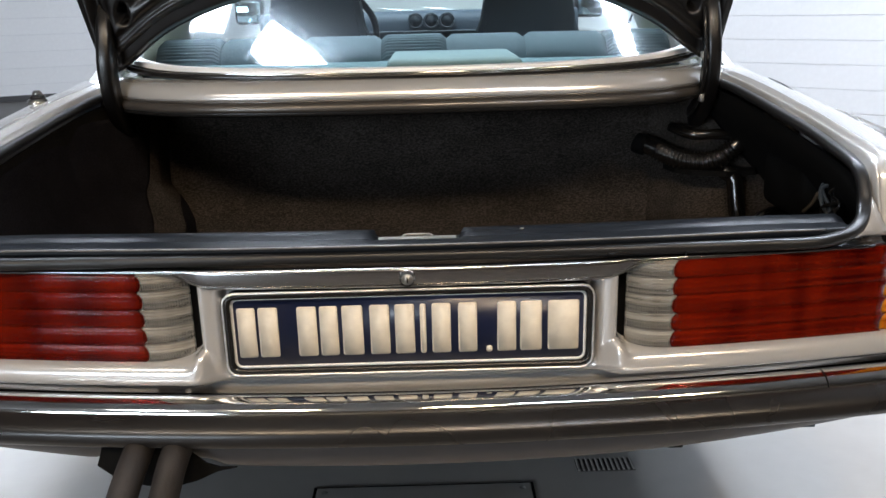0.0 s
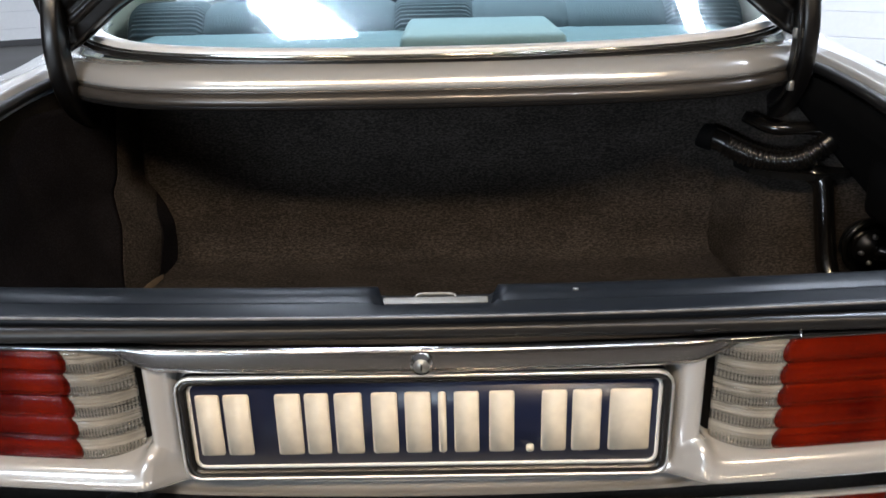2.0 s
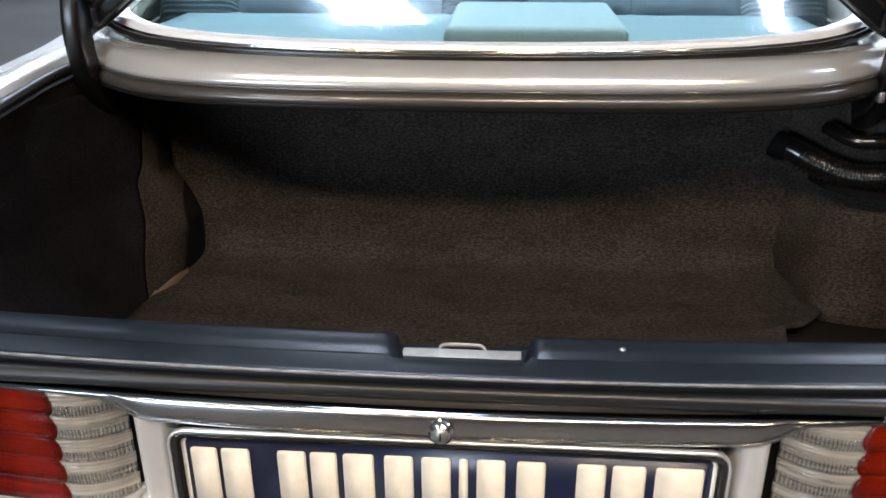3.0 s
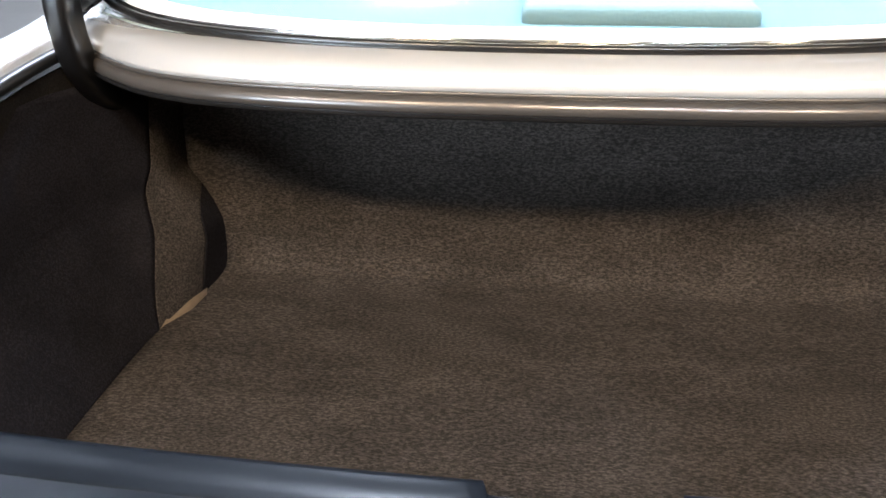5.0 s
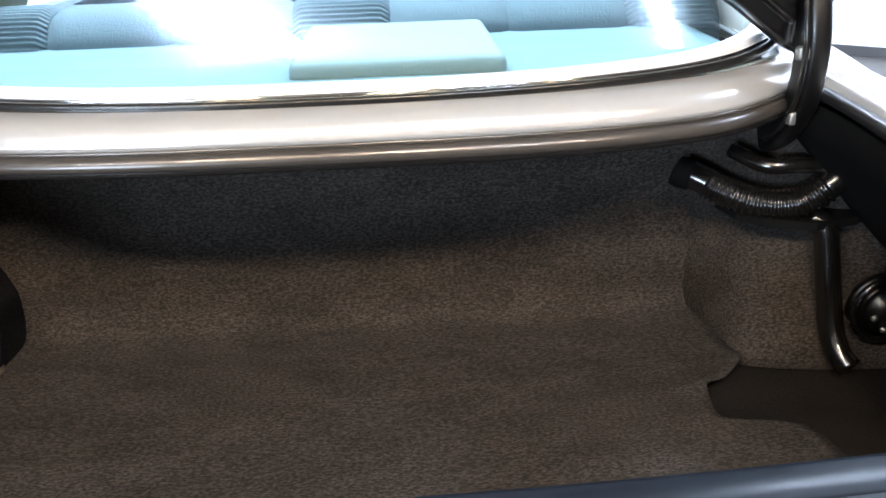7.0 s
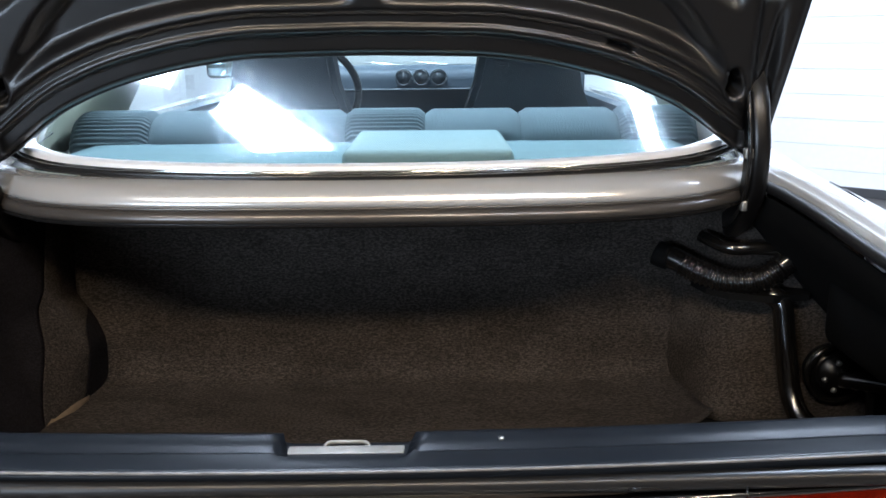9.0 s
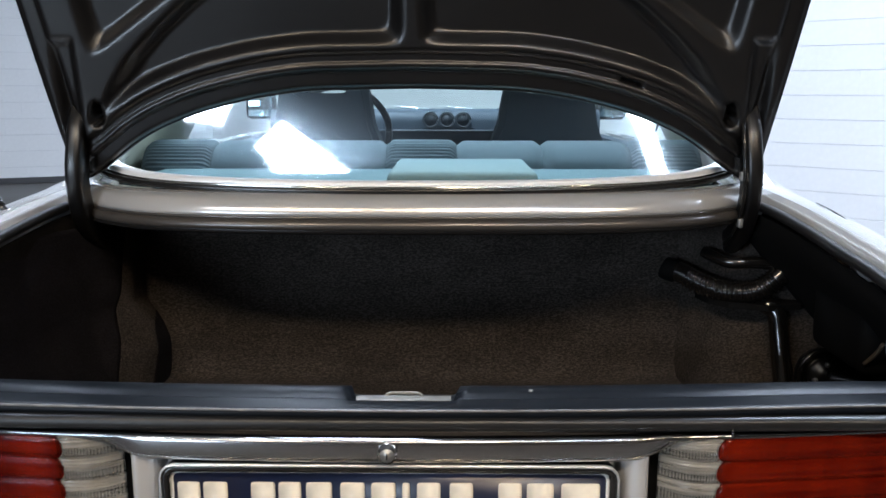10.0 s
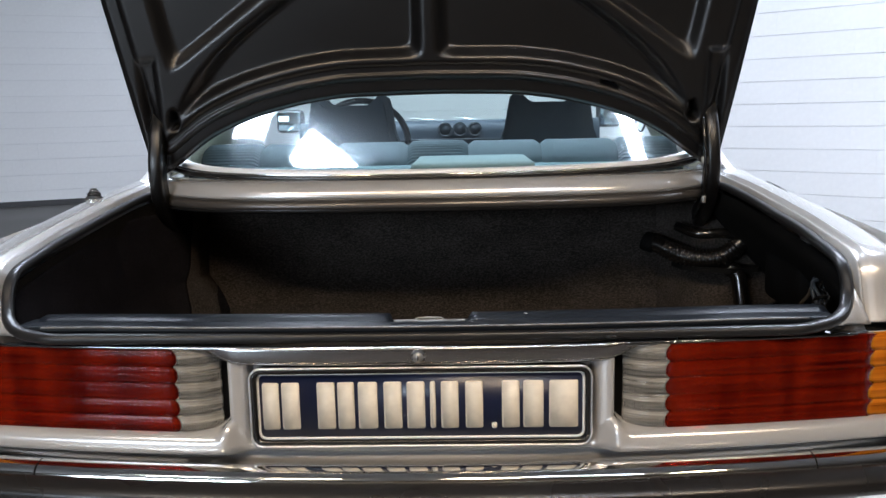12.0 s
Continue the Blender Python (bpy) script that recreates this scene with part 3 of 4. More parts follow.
# added strip imitates a dark reflection along the gutter
carpart("gutter_reflection", swept([(x, 1.1405 + bow(x), 0.7425) for x in spread(0.29, 0.68, 20)], rect(0.004, 0.005, 0.001)), RUBBER, "thin black strip drawn for a dark reflection in the gutter")
carpart("strip_joint", box(0.0014, 0.0146, 0.0130, (0.405, 1.140 + bow(0.405), 0.7362)), DIMCHROME, "joint of the chrome strip")

# rubber seal round the opening
SIDE = [(1.162, 0.590, 0.7470), (1.171, 0.625, 0.7490), (1.187, 0.660, 0.7535), (1.212, 0.688, 0.764), (1.236, 0.702, 0.784), (1.252, 0.707, 0.806), (1.270, 0.708, 0.826), (1.300, 0.7085, 0.838), (1.36, 0.709, 0.848),
        (1.46, 0.709, 0.863), (1.56, 0.703, 0.876), (1.66, 0.695, 0.891), (1.76, 0.682, 0.906), (1.82, 0.668, 0.914), (1.86, 0.650, 0.916)]
EDGE = [(1.222, 0.722, 0.742), (1.232, 0.722, 0.765), (1.241, 0.722, 0.790), (1.249, 0.722, 0.812), (1.258, 0.722, 0.830), (1.272, 0.722, 0.843), (1.295, 0.7225, 0.851), (1.33, 0.7225, 0.857), (1.40, 0.7225, 0.867),
        (1.50, 0.7215, 0.881), (1.58, 0.715, 0.893), (1.66, 0.708, 0.905), (1.75, 0.696, 0.919), (1.83, 0.683, 0.930), (1.92, 0.678, 0.938), (2.10, 0.70, 0.945), (2.50, 0.74, 0.950), (3.2, 0.76, 0.955), (4.2, 0.76, 0.955)]


def side_x(y):
    return along([(a, b) for a, b, _ in SIDE[5:]], y)


def fender_z(y):
    return along([(a, b) for a, _, b in EDGE[4:]], y)


left_side = [(-x, y, z) for y, x, z in reversed(SIDE)]
back = [(x, 1.1565 + 0.03 * x * x, 0.7455) for x in spread(-0.52, 0.52, 12)]
right_side = [(x, y, z) for y, x, z in SIDE]
carpart("boot_seal", swept(curve_through([*left_side, *back, *right_side], 180), rect(0.020, 0.017, 0.007)), SEAL, "dark rubber boot seal")

# fenders: the section is carried along the edge of the opening, down its rear corner and forward
SECTION = [(-0.016, -0.022), (-0.010, -0.0185), (-0.002, -0.0165), (0.001, -0.013), (0.0030, -0.004), (0.0048, -0.0002), (0.0070, 0.0002), (0.0088, -0.0030), (0.0110, -0.0042), (0.0180, -0.0012), (0.0235, 0.0018), (0.0260, 0.0026), (0.030, 0.0028), (0.060, 0.0012), (0.092, -0.008), (0.118, -0.021), (0.135, -0.040), (0.146, -0.075)]
for s in (-1, 1):
    edge = curve_through([(x, y, z) for y, x, z in EDGE], 110)
    rows = [[] for _ in SECTION]
    for i, q in enumerate(edge):
        t = (edge[min(i + 1, 110)] - edge[max(i - 1, 0)]).normalized()
        up = Vector((0, -t.z, t.y)).normalized()
        for k, (dx, dn) in enumerate(SECTION):
            rows[k].append(Vector((s * (q.x + dx), q.y, q.z)) + up * dn)
    solid(carpart("fender", grid(rows), PAINT, "champagne silver rear fender"), 0.002)
    flank = []
    for zz, xx in ((0.86, 0.846), (0.80, 0.868), (0.72, 0.880), (0.60, 0.884), (0.45, 0.872), (0.28, 0.84)):
        flank.append([Vector((s * ((xx if zz > 0.5 else mix(0.886, xx, step(2.2, 2.55, y))) - 0.03 * step(1.45, 1.25, y)), y, max(mix(zz, zz + 0.02, step(1.3, 1.8, y)), 0.50 * step(2.55, 2.2, y)))) for y in spread(1.25, 5.6, 30)])
    solid(carpart("side_panel", grid(flank), PAINT, "champagne silver body side"), 0.002)
    ys = spread(1.262, 1.88, 24)
    liner = grid([[Vector((s * (side_x(y) + 0.004), y, fender_z(y) - 0.032)) for y in ys], [Vector((s * (side_x(y) + 0.018), y, fender_z(y) - 0.09)) for y in ys],
                  [Vector((s * (0.775 if s < 0 else 0.86), y, 0.62)) for y in ys], [Vector((s * (0.785 if s < 0 else 0.87), y, 0.485)) for y in ys]])
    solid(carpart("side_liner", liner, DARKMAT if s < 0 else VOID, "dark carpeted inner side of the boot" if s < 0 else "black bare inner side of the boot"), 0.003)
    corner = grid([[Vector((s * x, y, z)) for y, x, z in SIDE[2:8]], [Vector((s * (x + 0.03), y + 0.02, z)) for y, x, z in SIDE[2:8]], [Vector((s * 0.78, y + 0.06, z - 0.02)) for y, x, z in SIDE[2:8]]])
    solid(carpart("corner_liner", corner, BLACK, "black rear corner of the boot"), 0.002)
for s in (-1, 1):
    outer = [Vector((s * (x + 0.006), y - 0.006, z - 0.004)) for y, x, z in SIDE[:6]]
    low = [Vector((s * x, 1.149 + bow(x), 0.7425)) for x in (0.600, 0.640, 0.680, 0.708, 0.722, 0.730)]
    solid(carpart("corner_panel", grid([[a.lerp(b, k) + Vector((0, -0.004 * math.sin(k * math.pi), 0)) for a, b in zip(low, outer)] for k in spread(0, 1, 6)]), PAINT, "champagne silver corner below the seal"), 0.0015)
carpart("flap_gap", swept(curve_through([(x, y, fender_z(y) - 0.0025) for x, y in ((0.766, 1.805), (0.771, 1.770), (0.774, 1.735), (0.775, 1.700))], 16), ring(0.0009, 6)), VOID, "thin dark gap of the fuel flap")
antenna = carpart("antenna", disc(0.021, 0.010, (-0.766, 1.742, 0.924), "z", 20, 0.003), CHROME, "short chrome aerial stub on the fender")
carpart("collar", disc(0.015, 0.008, (-0.766, 1.742, 0.932), "z", 20, 0.002), RUBBER, "", antenna)
carpart("tip", disc(0.010, 0.009, (-0.766, 1.742, 0.941), "z", 20, 0.003), CHROME, "", antenna)

# deck between boot and rear window
LIP = [(0, 1.678), (0.2, 1.681), (0.32, 1.690), (0.42, 1.706), (0.50, 1.730), (0.56, 1.765), (0.61, 1.810), (0.66, 1.855), (0.72, 1.90)]


def lip_y(x):
    a = abs(x)
    return sum(along(LIP, max(0, a + d)) for d in (-0.04, -0.02, 0, 0.02, 0.04)) / 5


def deck_z(d):
    return along([(0.0215, 0.9370), (0.025, 0.9399), (0.029, 0.9422), (0.034, 0.9444), (0.040, 0.9463), (0.047, 0.9479), (0.056, 0.9494), (0.072, 0.9515), (0.30, 0.985)], d)


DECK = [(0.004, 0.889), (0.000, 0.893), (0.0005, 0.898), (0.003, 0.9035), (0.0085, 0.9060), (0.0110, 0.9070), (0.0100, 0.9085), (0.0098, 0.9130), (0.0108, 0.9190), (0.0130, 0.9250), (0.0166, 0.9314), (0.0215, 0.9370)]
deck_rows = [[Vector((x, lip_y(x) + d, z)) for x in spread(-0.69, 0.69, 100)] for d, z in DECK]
for k in (0.07, 0.15, 0.25, 0.37, 0.50, 0.68, 0.85, 1.0):
    row = []
    for x in spread(-0.69, 0.69, 100):
        d = mix(0.0215, 0.072 + 0.22 * step(0.655, 0.675, abs(x)), k)
        row.append(Vector((x, lip_y(x) + d, deck_z(d))))
    deck_rows.append(row)
# same paint as the deck; the dark reflection is put into the colour
solid(carpart("deck_lip", grid(deck_rows[:8]), DARKLIP, "lower lip of the deck, coloured dark for what it reflects"), 0.002)
solid(carpart("rear_deck", grid(deck_rows[7:]), PAINT, "champagne silver rear deck below the window"), 0.002)
carpart("deck_seal", swept([(x, lip_y(x) + 0.006, 0.888) for x in spread(-0.69, 0.69, 70)], rect(0.010, 0.012, 0.003)), RUBBER)

# rear window with its trim
RIMLINE = [(-0.700, 2.20, 1.045), (-0.690, 2.08, 1.005), (-0.655, 1.965, 0.978), (-0.58, 1.875, 0.968), (-0.47, 1.815, 0.9625), (-0.32, 1.780, 0.9585), (-0.16, 1.764, 0.9565), (0, 1.760, 0.956)]
RIMLINE = RIMLINE + [(-x, y, z) for x, y, z in reversed(RIMLINE[:-1])]
rim_path = [p + Vector((0, -0.022, -0.0045 * step(0.70, 0.50, abs(p.x)))) for p in curve_through(RIMLINE, 110)]
carpart("window_gasket", swept(rim_path, rect(0.020, 0.012, 0.004)), RUBBER, "black window gasket")
inner = [p + Vector((-0.02 * p.x / 0.7, 0.024 - 0.010 * abs(p.x) / 0.7, 0.0075)) for p in rim_path]
carpart("window_trim", swept(inner, rect(0.032, 0.020, 0.006)), PALETRIM, "window trim, coloured pale for its bright reflection")
carpart("trim_line", swept([p + Vector((0, 0.006, 0.0065)) for p in rim_path], ring(0.0028, 8)), CHROME)
glass_rows = []
base_line = [p + Vector((-0.035 * p.x / 0.7, 0.034, 0.008)) for p in rim_path]
for v in spread(0, 1, 16):
    row = []
    for p in base_line:
        top = Vector((p.x * 0.80, 2.438 + 0.10 * (1 - (p.x / 0.7) ** 2) - 0.10, 1.300 - 0.05 * (p.x / 0.7) ** 4))
        q = p.lerp(top, v)
        q.z += 0.018 * math.sin(math.pi * v)
        row.append(q)
    glass_rows.append(row)
glass = carpart("rear_window", grid(glass_rows), GLASS, "teal tinted rear window glass")
glass.visible_shadow = False

# roof, pillars, windscreen and side windows
roof = []
for y, z, w in ((2.42, 1.298, 0.56), (2.6, 1.322, 0.60), (3.0, 1.335, 0.62), (3.4, 1.325, 0.60), (3.62, 1.300, 0.57)):
    roof.append([Vector((w * u, y, z - 0.05 * abs(u) ** 4)) for u in spread(-1, 1, 24)])
solid(carpart("roof", grid(roof), PAINT, "champagne silver roof"), 0.03)
for s in (-1, 1):
    def side_slab(pts, w0, w1, mat, name, label, t=0.02):
        bm = bmesh.new()
        f = bm.faces.new([bm.verts.new((s * mix(w0, w1, (z - 0.95) / 0.35), y, z)) for y, z in pts])
        got = bmesh.ops.extrude_face_region(bm, geom=[f])
        bmesh.ops.translate(bm, vec=(-s * t, 0, 0), verts=[v for v in got["geom"] if isinstance(v, bmesh.types.BMVert)])
        return carpart(name, bm, mat, label, None, False)
    side_slab([(1.93, 0.93), (2.62, 0.93), (2.72, 1.26), (2.44, 1.285)], 0.735, 0.58, PAINT, "rear_pillar", "silver rear pillar")
    side_slab([(1.95, 0.90), (2.60, 0.90), (2.70, 1.25), (2.44, 1.275)], 0.712, 0.555, PILLAR, "pillar_trim", "cream inner pillar trim", 0.006)
    side_slab([(3.62, 1.27), (3.66, 1.29), (4.22, 0.96), (4.16, 0.94)], 0.74, 0.57, PAINT, "windscreen_pillar", "slim silver windscreen pillar", 0.03)
    side_slab([(2.65, 0.35), (4.2, 0.35), (4.2, 0.945), (2.65, 0.945)], 0.745, 0.735, DASH, "door_panel", "dark blue inner door panel", 0.05)
    mirror = carpart("door_mirror", box(0.135, 0.07, 0.115, (s * 0.785, 4.03, 1.065), 0.025), BLACK, "black door mirror")
    carpart("mirror_glass", box(0.105, 0.004, 0.085, (s * 0.785, 3.993, 1.065), 0.001), MIRROR, "", mirror)
wind = [[Vector((w * u, y - 0.10 * u * u, z)) for u in spread(-1, 1, 16)] for y, z, w in ((4.20, 0.955, 0.72), (3.93, 1.12, 0.65), (3.66, 1.285, 0.57))]
carpart("windscreen", grid(wind), WINDSCREEN, "clear windscreen").visible_shadow = False
carpart("bonnet", swept([(0, 4.2, 0.90), (0, 4.7, 0.89), (0, 5.3, 0.83), (0, 5.75, 0.74)], rect(1.70, 0.06, 0.02)), PAINT, "champagne silver bonnet")
carpart("cabin_floor", box(1.6, 3.0, 0.05, (0, 3.0, 0.28)), DASH, "dark cabin floor", smooth=False)
for sy, zz in ((2.75, 0.32), (5.15, 0.32)):
    for s in (-1, 1):
        tyre = carpart("wheel", disc(0.31, 0.18, (0, 0, 0), n=40, bevel=0.02), RUBBER, "black tyre on a road wheel")
        tyre.data.transform(Matrix.Translation((s * 0.70, sy - 1.15, zz)) @ Matrix.Rotation(radians(90), 4, "Z") @ Matrix.Translation((0, 1.15 - 0.09, 0)))

# cabin
shelf = []
for k in spread(0, 1, 6):
    row = []
    for x in spread(-0.60, 0.60, 30):
        y0 = along([(q.x, q.y) for q in rim_path[8:-8]], x) + 0.030
        row.append(Vector((x, mix(y0, 2.20, k), 0.9525)))
    shelf.append(row)
solid(carpart("parcel_shelf", grid(shelf), SHELF, "pale teal felt parcel shelf"), 0.01)
carpart("shelf_lid", box(0.30, 0.33, 0.04, (0.095, 2.03, 0.957), 0.014), SHELFLID, "raised pale felt lid on the shelf")
SEATBACK = [(2.185, 0.90), (2.188, 0.955), (2.205, 0.985), (2.235, 1.006), (2.275, 1.013), (2.32, 1.008), (2.36, 0.98), (2.38, 0.90), (2.40, 0.62), (2.20, 0.60)]


def seat_section(name, xa, xb, pleated, label):
    """A length of seat back; pleats run across it."""
    prof = []
    pts = curve_through([(0, y, z) for y, z in SEATBACK], 140)
    for k, q in enumerate(pts):
        n = Vector((0, q.y - 2.29, q.z - 0.92)).normalized()
        prof.append(q + n * (0.0028 * math.sin(k * 1.35) if pleated else 0.0))
    rows = []
    for x in spread(xa, xb, 12):
        e = min(x - xa, xb - x) / 0.02
        dip = 0.012 * max(0.0, 1 - e) ** 2
        rows.append([Vector((x, q.y + (2.29 - q.y) * dip * 8, q.z - dip)) for q in prof])
    return carpart(name, grid(rows), REARCLOTH, label)


for xa, xb, pleated in ((-0.665, -0.50, True), (-0.50, -0.29, False), (-0.29, -0.085, False), (-0.085, 0.085, True), (0.085, 0.29, False), (0.29, 0.50, False), (0.50, 0.665, True)):
    seat_section("rear_seat_pad" if pleated else "rear_seat_back", xa, xb, pleated, "pleated teal grey cloth seat pad" if pleated else "plain teal grey cloth rear seat back")
for s in (-1, 1):
    bm = plate_of([((0.394 if s > 0 else -0.354) + x, z) for x, z in [(-0.22, 0.55), (0.22, 0.55), (0.23, 0.85), (0.165, 1.02), (0.150, 1.12), (0.142, 1.150), (0.125, 1.163), (0.105, 1.160), (0.085, 1.138), (0.065, 1.126), (-0.065, 1.126), (-0.085, 1.138), (-0.105, 1.160), (-0.125, 1.163), (-0.142, 1.150), (-0.150, 1.12), (-0.165, 1.03), (-0.23, 0.85)]], 0.13, 0.02)
    bmesh.ops.translate(bm, vec=(0, 3.02, 0), verts=bm.verts)
    fs = carpart("front_seat", bm, SEAT, "dark blue-grey front seat with integral headrest", smooth=False)
    carpart("seat_base", box(0.48, 0.50, 0.16, (s * 0.375, 3.32, 0.48), 0.05), SEAT, "", fs)
dash = carpart("dashboard", swept([(x, 3.98, 0.955) for x in spread(-0.70, 0.70, 8)], rect(0.36, 0.20, 0.05)), DASH, "dark blue dashboard")
for k in (-1, 0, 1):
    carpart("gauge", disc(0.030, 0.012, (0.052 + k * 0.069, 3.785, 1.015), bevel=0.004), GAUGE, "round dark grey gauge", dash)
    carpart("gauge_bezel", swept([(0.052 + k * 0.069 + 0.031 * math.cos(a), 3.784, 1.015 + 0.031 * math.sin(a)) for a in spread(0, 2 * math.pi, 24)], ring(0.0035, 6), (0, 1, 0)), GAUGE, "", dash)
carpart("dash_ledge", box(0.62, 0.03, 0.008, (0.05, 3.792, 0.968), 0.003), GAUGE, "", dash)
hook = curve_through([(0.640, 2.60, 1.075), (0.625, 2.60, 1.062), (0.628, 2.60, 1.030), (0.645, 2.60, 1.022), (0.655, 2.60, 1.045)], 16)
carpart("belt_guide", swept(hook, ring(0.004, 8), (0, 1, 0)), BLACK, "small black seat belt guide")
wheel_path = [(-0.37 + 0.195 * math.cos(a), 3.55 - 0.06 * math.sin(a), 0.98 + 0.17 * math.sin(a)) for a in spread(0, 2 * math.pi, 48)]
wheel = carpart("steering_wheel", swept(wheel_path, ring(0.014, 10), (0, 1, 0.3)), BLACK, "large black steering wheel")
carpart("wheel_hub", disc(0.07, 0.05, (-0.37, 3.56, 0.98), bevel=0.01), BLACK, "", wheel)
for k, (x0, x1) in enumerate(((-0.20, 0.05), (0.02, 0.24))):
    carpart("wiper", swept([(x0, 4.10, 1.065), (x1, 4.12, 1.045)], rect(0.008, 0.008)), BRIGHT, "bright wiper arm on the windscreen")

# boot interior
FLOOR_Z = 0.505
CARPET_LEFT = curve_through([(-0.590, 1.26, 0), (-0.590, 1.55, 0), (-0.586, 1.72, 0), (-0.575, 1.81, 0), (-0.556, 1.972, 0), (-0.552, 2.00, 0)], 60)
CARPET_RIGHT = curve_through([(0.66, 1.26, 0), (0.65, 1.45, 0), (0.635, 1.57, 0), (0.62, 1.622, 0), (0.59, 1.638, 0), (0.555, 1.644, 0), (0.52, 1.650, 0), (0.509, 1.664, 0), (0.512, 1.700, 0), (0.517, 1.728, 0), (0.530, 1.7345, 0), (0.548, 1.740, 0), (0.572, 1.765, 0), (0.592, 1.790, 0), (0.596, 1.800, 0), (0.590, 1.83, 0), (0.582, 1.90, 0), (0.575, 1.972, 0), (0.572, 2.0, 0)], 160)
CARPET_RISE = [(y, FLOOR_Z) for y in spread(1.26, 1.80, 130)] + [(1.83, 0.505), (1.865, 0.505), (1.90, 0.5055), (1.935, 0.507), (1.955, 0.510), (1.968, 0.516), (1.977, 0.527), (1.983, 0.545), (1.987, 0.58), (1.991, 0.68), (1.995, 0.75), (2.0, 0.90)]
carpet_rows = []
for y, z in CARPET_RISE:
    lift = step(0.53, 0.60, z)
    a = along([(q.y, q.x) for q in CARPET_LEFT], y) - 0.045 * lift
    b = along([(q.y, q.x) for q in CARPET_RIGHT], y) + 0.035 * lift
    carpet_rows.append([Vector((x, y + 0.003 * math.sin(9 * x) * lift, z + 0.0012 * math.sin(7 * x + 5 * y) * math.sin(11 * y - 3 * x) * (1 - lift) + 0.010 * step(b - 0.07, b, x) * step(1.70, 1.735, y) * step(1.84, 1.79, y))) for x in spread(a, b, 60)])
solid(carpart("boot_carpet", grid(carpet_rows), CARPET, "dark brown carpet over the boot floor and seat wall"), 0.006)
carpart("boot_floor", box(1.735, 0.85, 0.02, (0, 1.63, 0.478)), DARKMAT, "black felt on the boot floor", smooth=False)



def upright(plan, z0, z1, mat, name, label):
    rows = [[Vector((x, y, mix(z0, z1, v))) for x, y in plan] for v in spread(0, 1, 8)]
    return solid(carpart(name, grid(rows), mat, label), 0.004)


# side cover: per height, the plan from the seat wall towards the rear
COVER = [
    (0.500, (2.000, -0.537), (1.890, -0.556), (1.780, -0.578), (1.700, -0.590), (1.550, -0.590), (1.245, -0.590)),
    (0.600, (2.000, -0.545), (1.905, -0.543), (1.800, -0.615), (1.690, -0.636), (1.550, -0.636), (1.250, -0.640)),
    (0.635, (2.000, -0.558), (1.915, -0.556), (1.810, -0.628), (1.690, -0.650), (1.550, -0.660), (1.255, -0.664)),
    (0.662, (2.000, -0.572), (1.925, -0.580), (1.815, -0.640), (1.690, -0.664), (1.550, -0.674), (1.258, -0.680)),
    (0.690, (2.000, -0.592), (1.935, -0.600), (1.820, -0.648), (1.690, -0.680), (1.550, -0.686), (1.260, -0.692)),
    (0.800, (2.000, -0.590), (1.940, -0.602), (1.830, -0.652), (1.700, -0.702), (1.550, -0.708), (1.262, -0.712)),
    (0.870, (2.000, -0.588), (1.940, -0.602), (1.850, -0.640), (1.710, -0.704), (1.550, -0.712), (1.265, -0.716)),
]


def cover_rows(start, stop, n):
    """The cover between two lines of the plan, each given by height."""
    rows = []
    for z in spread(0.50, 0.87, 36):
        plan = [(along([(r[0], r[k][0]) for r in COVER], z), along([(r[0], r[k][1]) for r in COVER], z)) for k in range(6, 0, -1)]
        row = []
        for y in spread(along(start, z), along(stop, z), n):
            x = sum(along(plan, min(2.0, y + dy)) for dy in (-0.005, 0, 0.005)) / 3
            row.append(Vector((x, y, min(z, fender_z(min(y, 1.9)) - 0.052))))
        rows.append(row)
    return rows


FLAP_EDGE = [(0.50, 1.775), (0.60, 1.83), (0.72, 1.905), (0.87, 1.935)]
FOLD_EDGE = [(0.50, 1.884), (0.60, 1.905), (0.635, 1.925), (0.662, 1.99), (0.87, 1.996)]
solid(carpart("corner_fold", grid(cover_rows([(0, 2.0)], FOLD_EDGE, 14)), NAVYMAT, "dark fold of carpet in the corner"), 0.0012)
solid(carpart("wheelhouse_flap", grid(cover_rows(FOLD_EDGE, FLAP_EDGE, 30)), CARPET, "brown carpet flap over the wheelhouse"), 0.0012)
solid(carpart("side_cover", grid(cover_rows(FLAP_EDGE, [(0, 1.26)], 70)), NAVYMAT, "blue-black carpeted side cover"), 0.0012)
FOOT = [(0.560, 1.992), (0.578, 1.91), (0.595, 1.825), (0.640, 1.800), (0.726, 1.785), (0.87, 1.775)]
HEAD = [(0.560, 1.992), (0.592, 1.970), (0.640, 1.935), (0.70, 1.905), (0.78, 1.880), (0.87, 1.865)]
foot, head = (curve_through([(*q, 0) for q in line], 40) for line in (FOOT, HEAD))
flare = [[Vector((mix(a.x, b.x, min(v, 1)), mix(a.y, b.y, min(v, 1) ** 0.8), mix(0.49, 0.712, v))) for a, b in zip(foot, head)] for v in spread(0, 1.75, 21)]
solid(carpart("wheelhouse_cover", grid(flare), CARPET, "carpeted cover over the wheelhouse"), 0.004)
# added sheet; its near-black colour is the shade of the recess
upright([(0.555, 2.006), (0.60, 2.004), (0.70, 2.0), (0.79, 1.995)], 0.48, 0.885, VOID, "recess_shade", "near-black sheet standing in for the shaded recess behind the pipes")
bm = bmesh.new()
bm.faces.new([bm.verts.new(p) for p in [(-0.556, 1.912, 0.518), (-0.546, 1.885, 0.514), (-0.554, 1.835, 0.5105), (-0.566, 1.79, 0.5085), (-0.580, 1.778, 0.509), (-0.578, 1.80, 0.516), (-0.566, 1.86, 0.519)]])
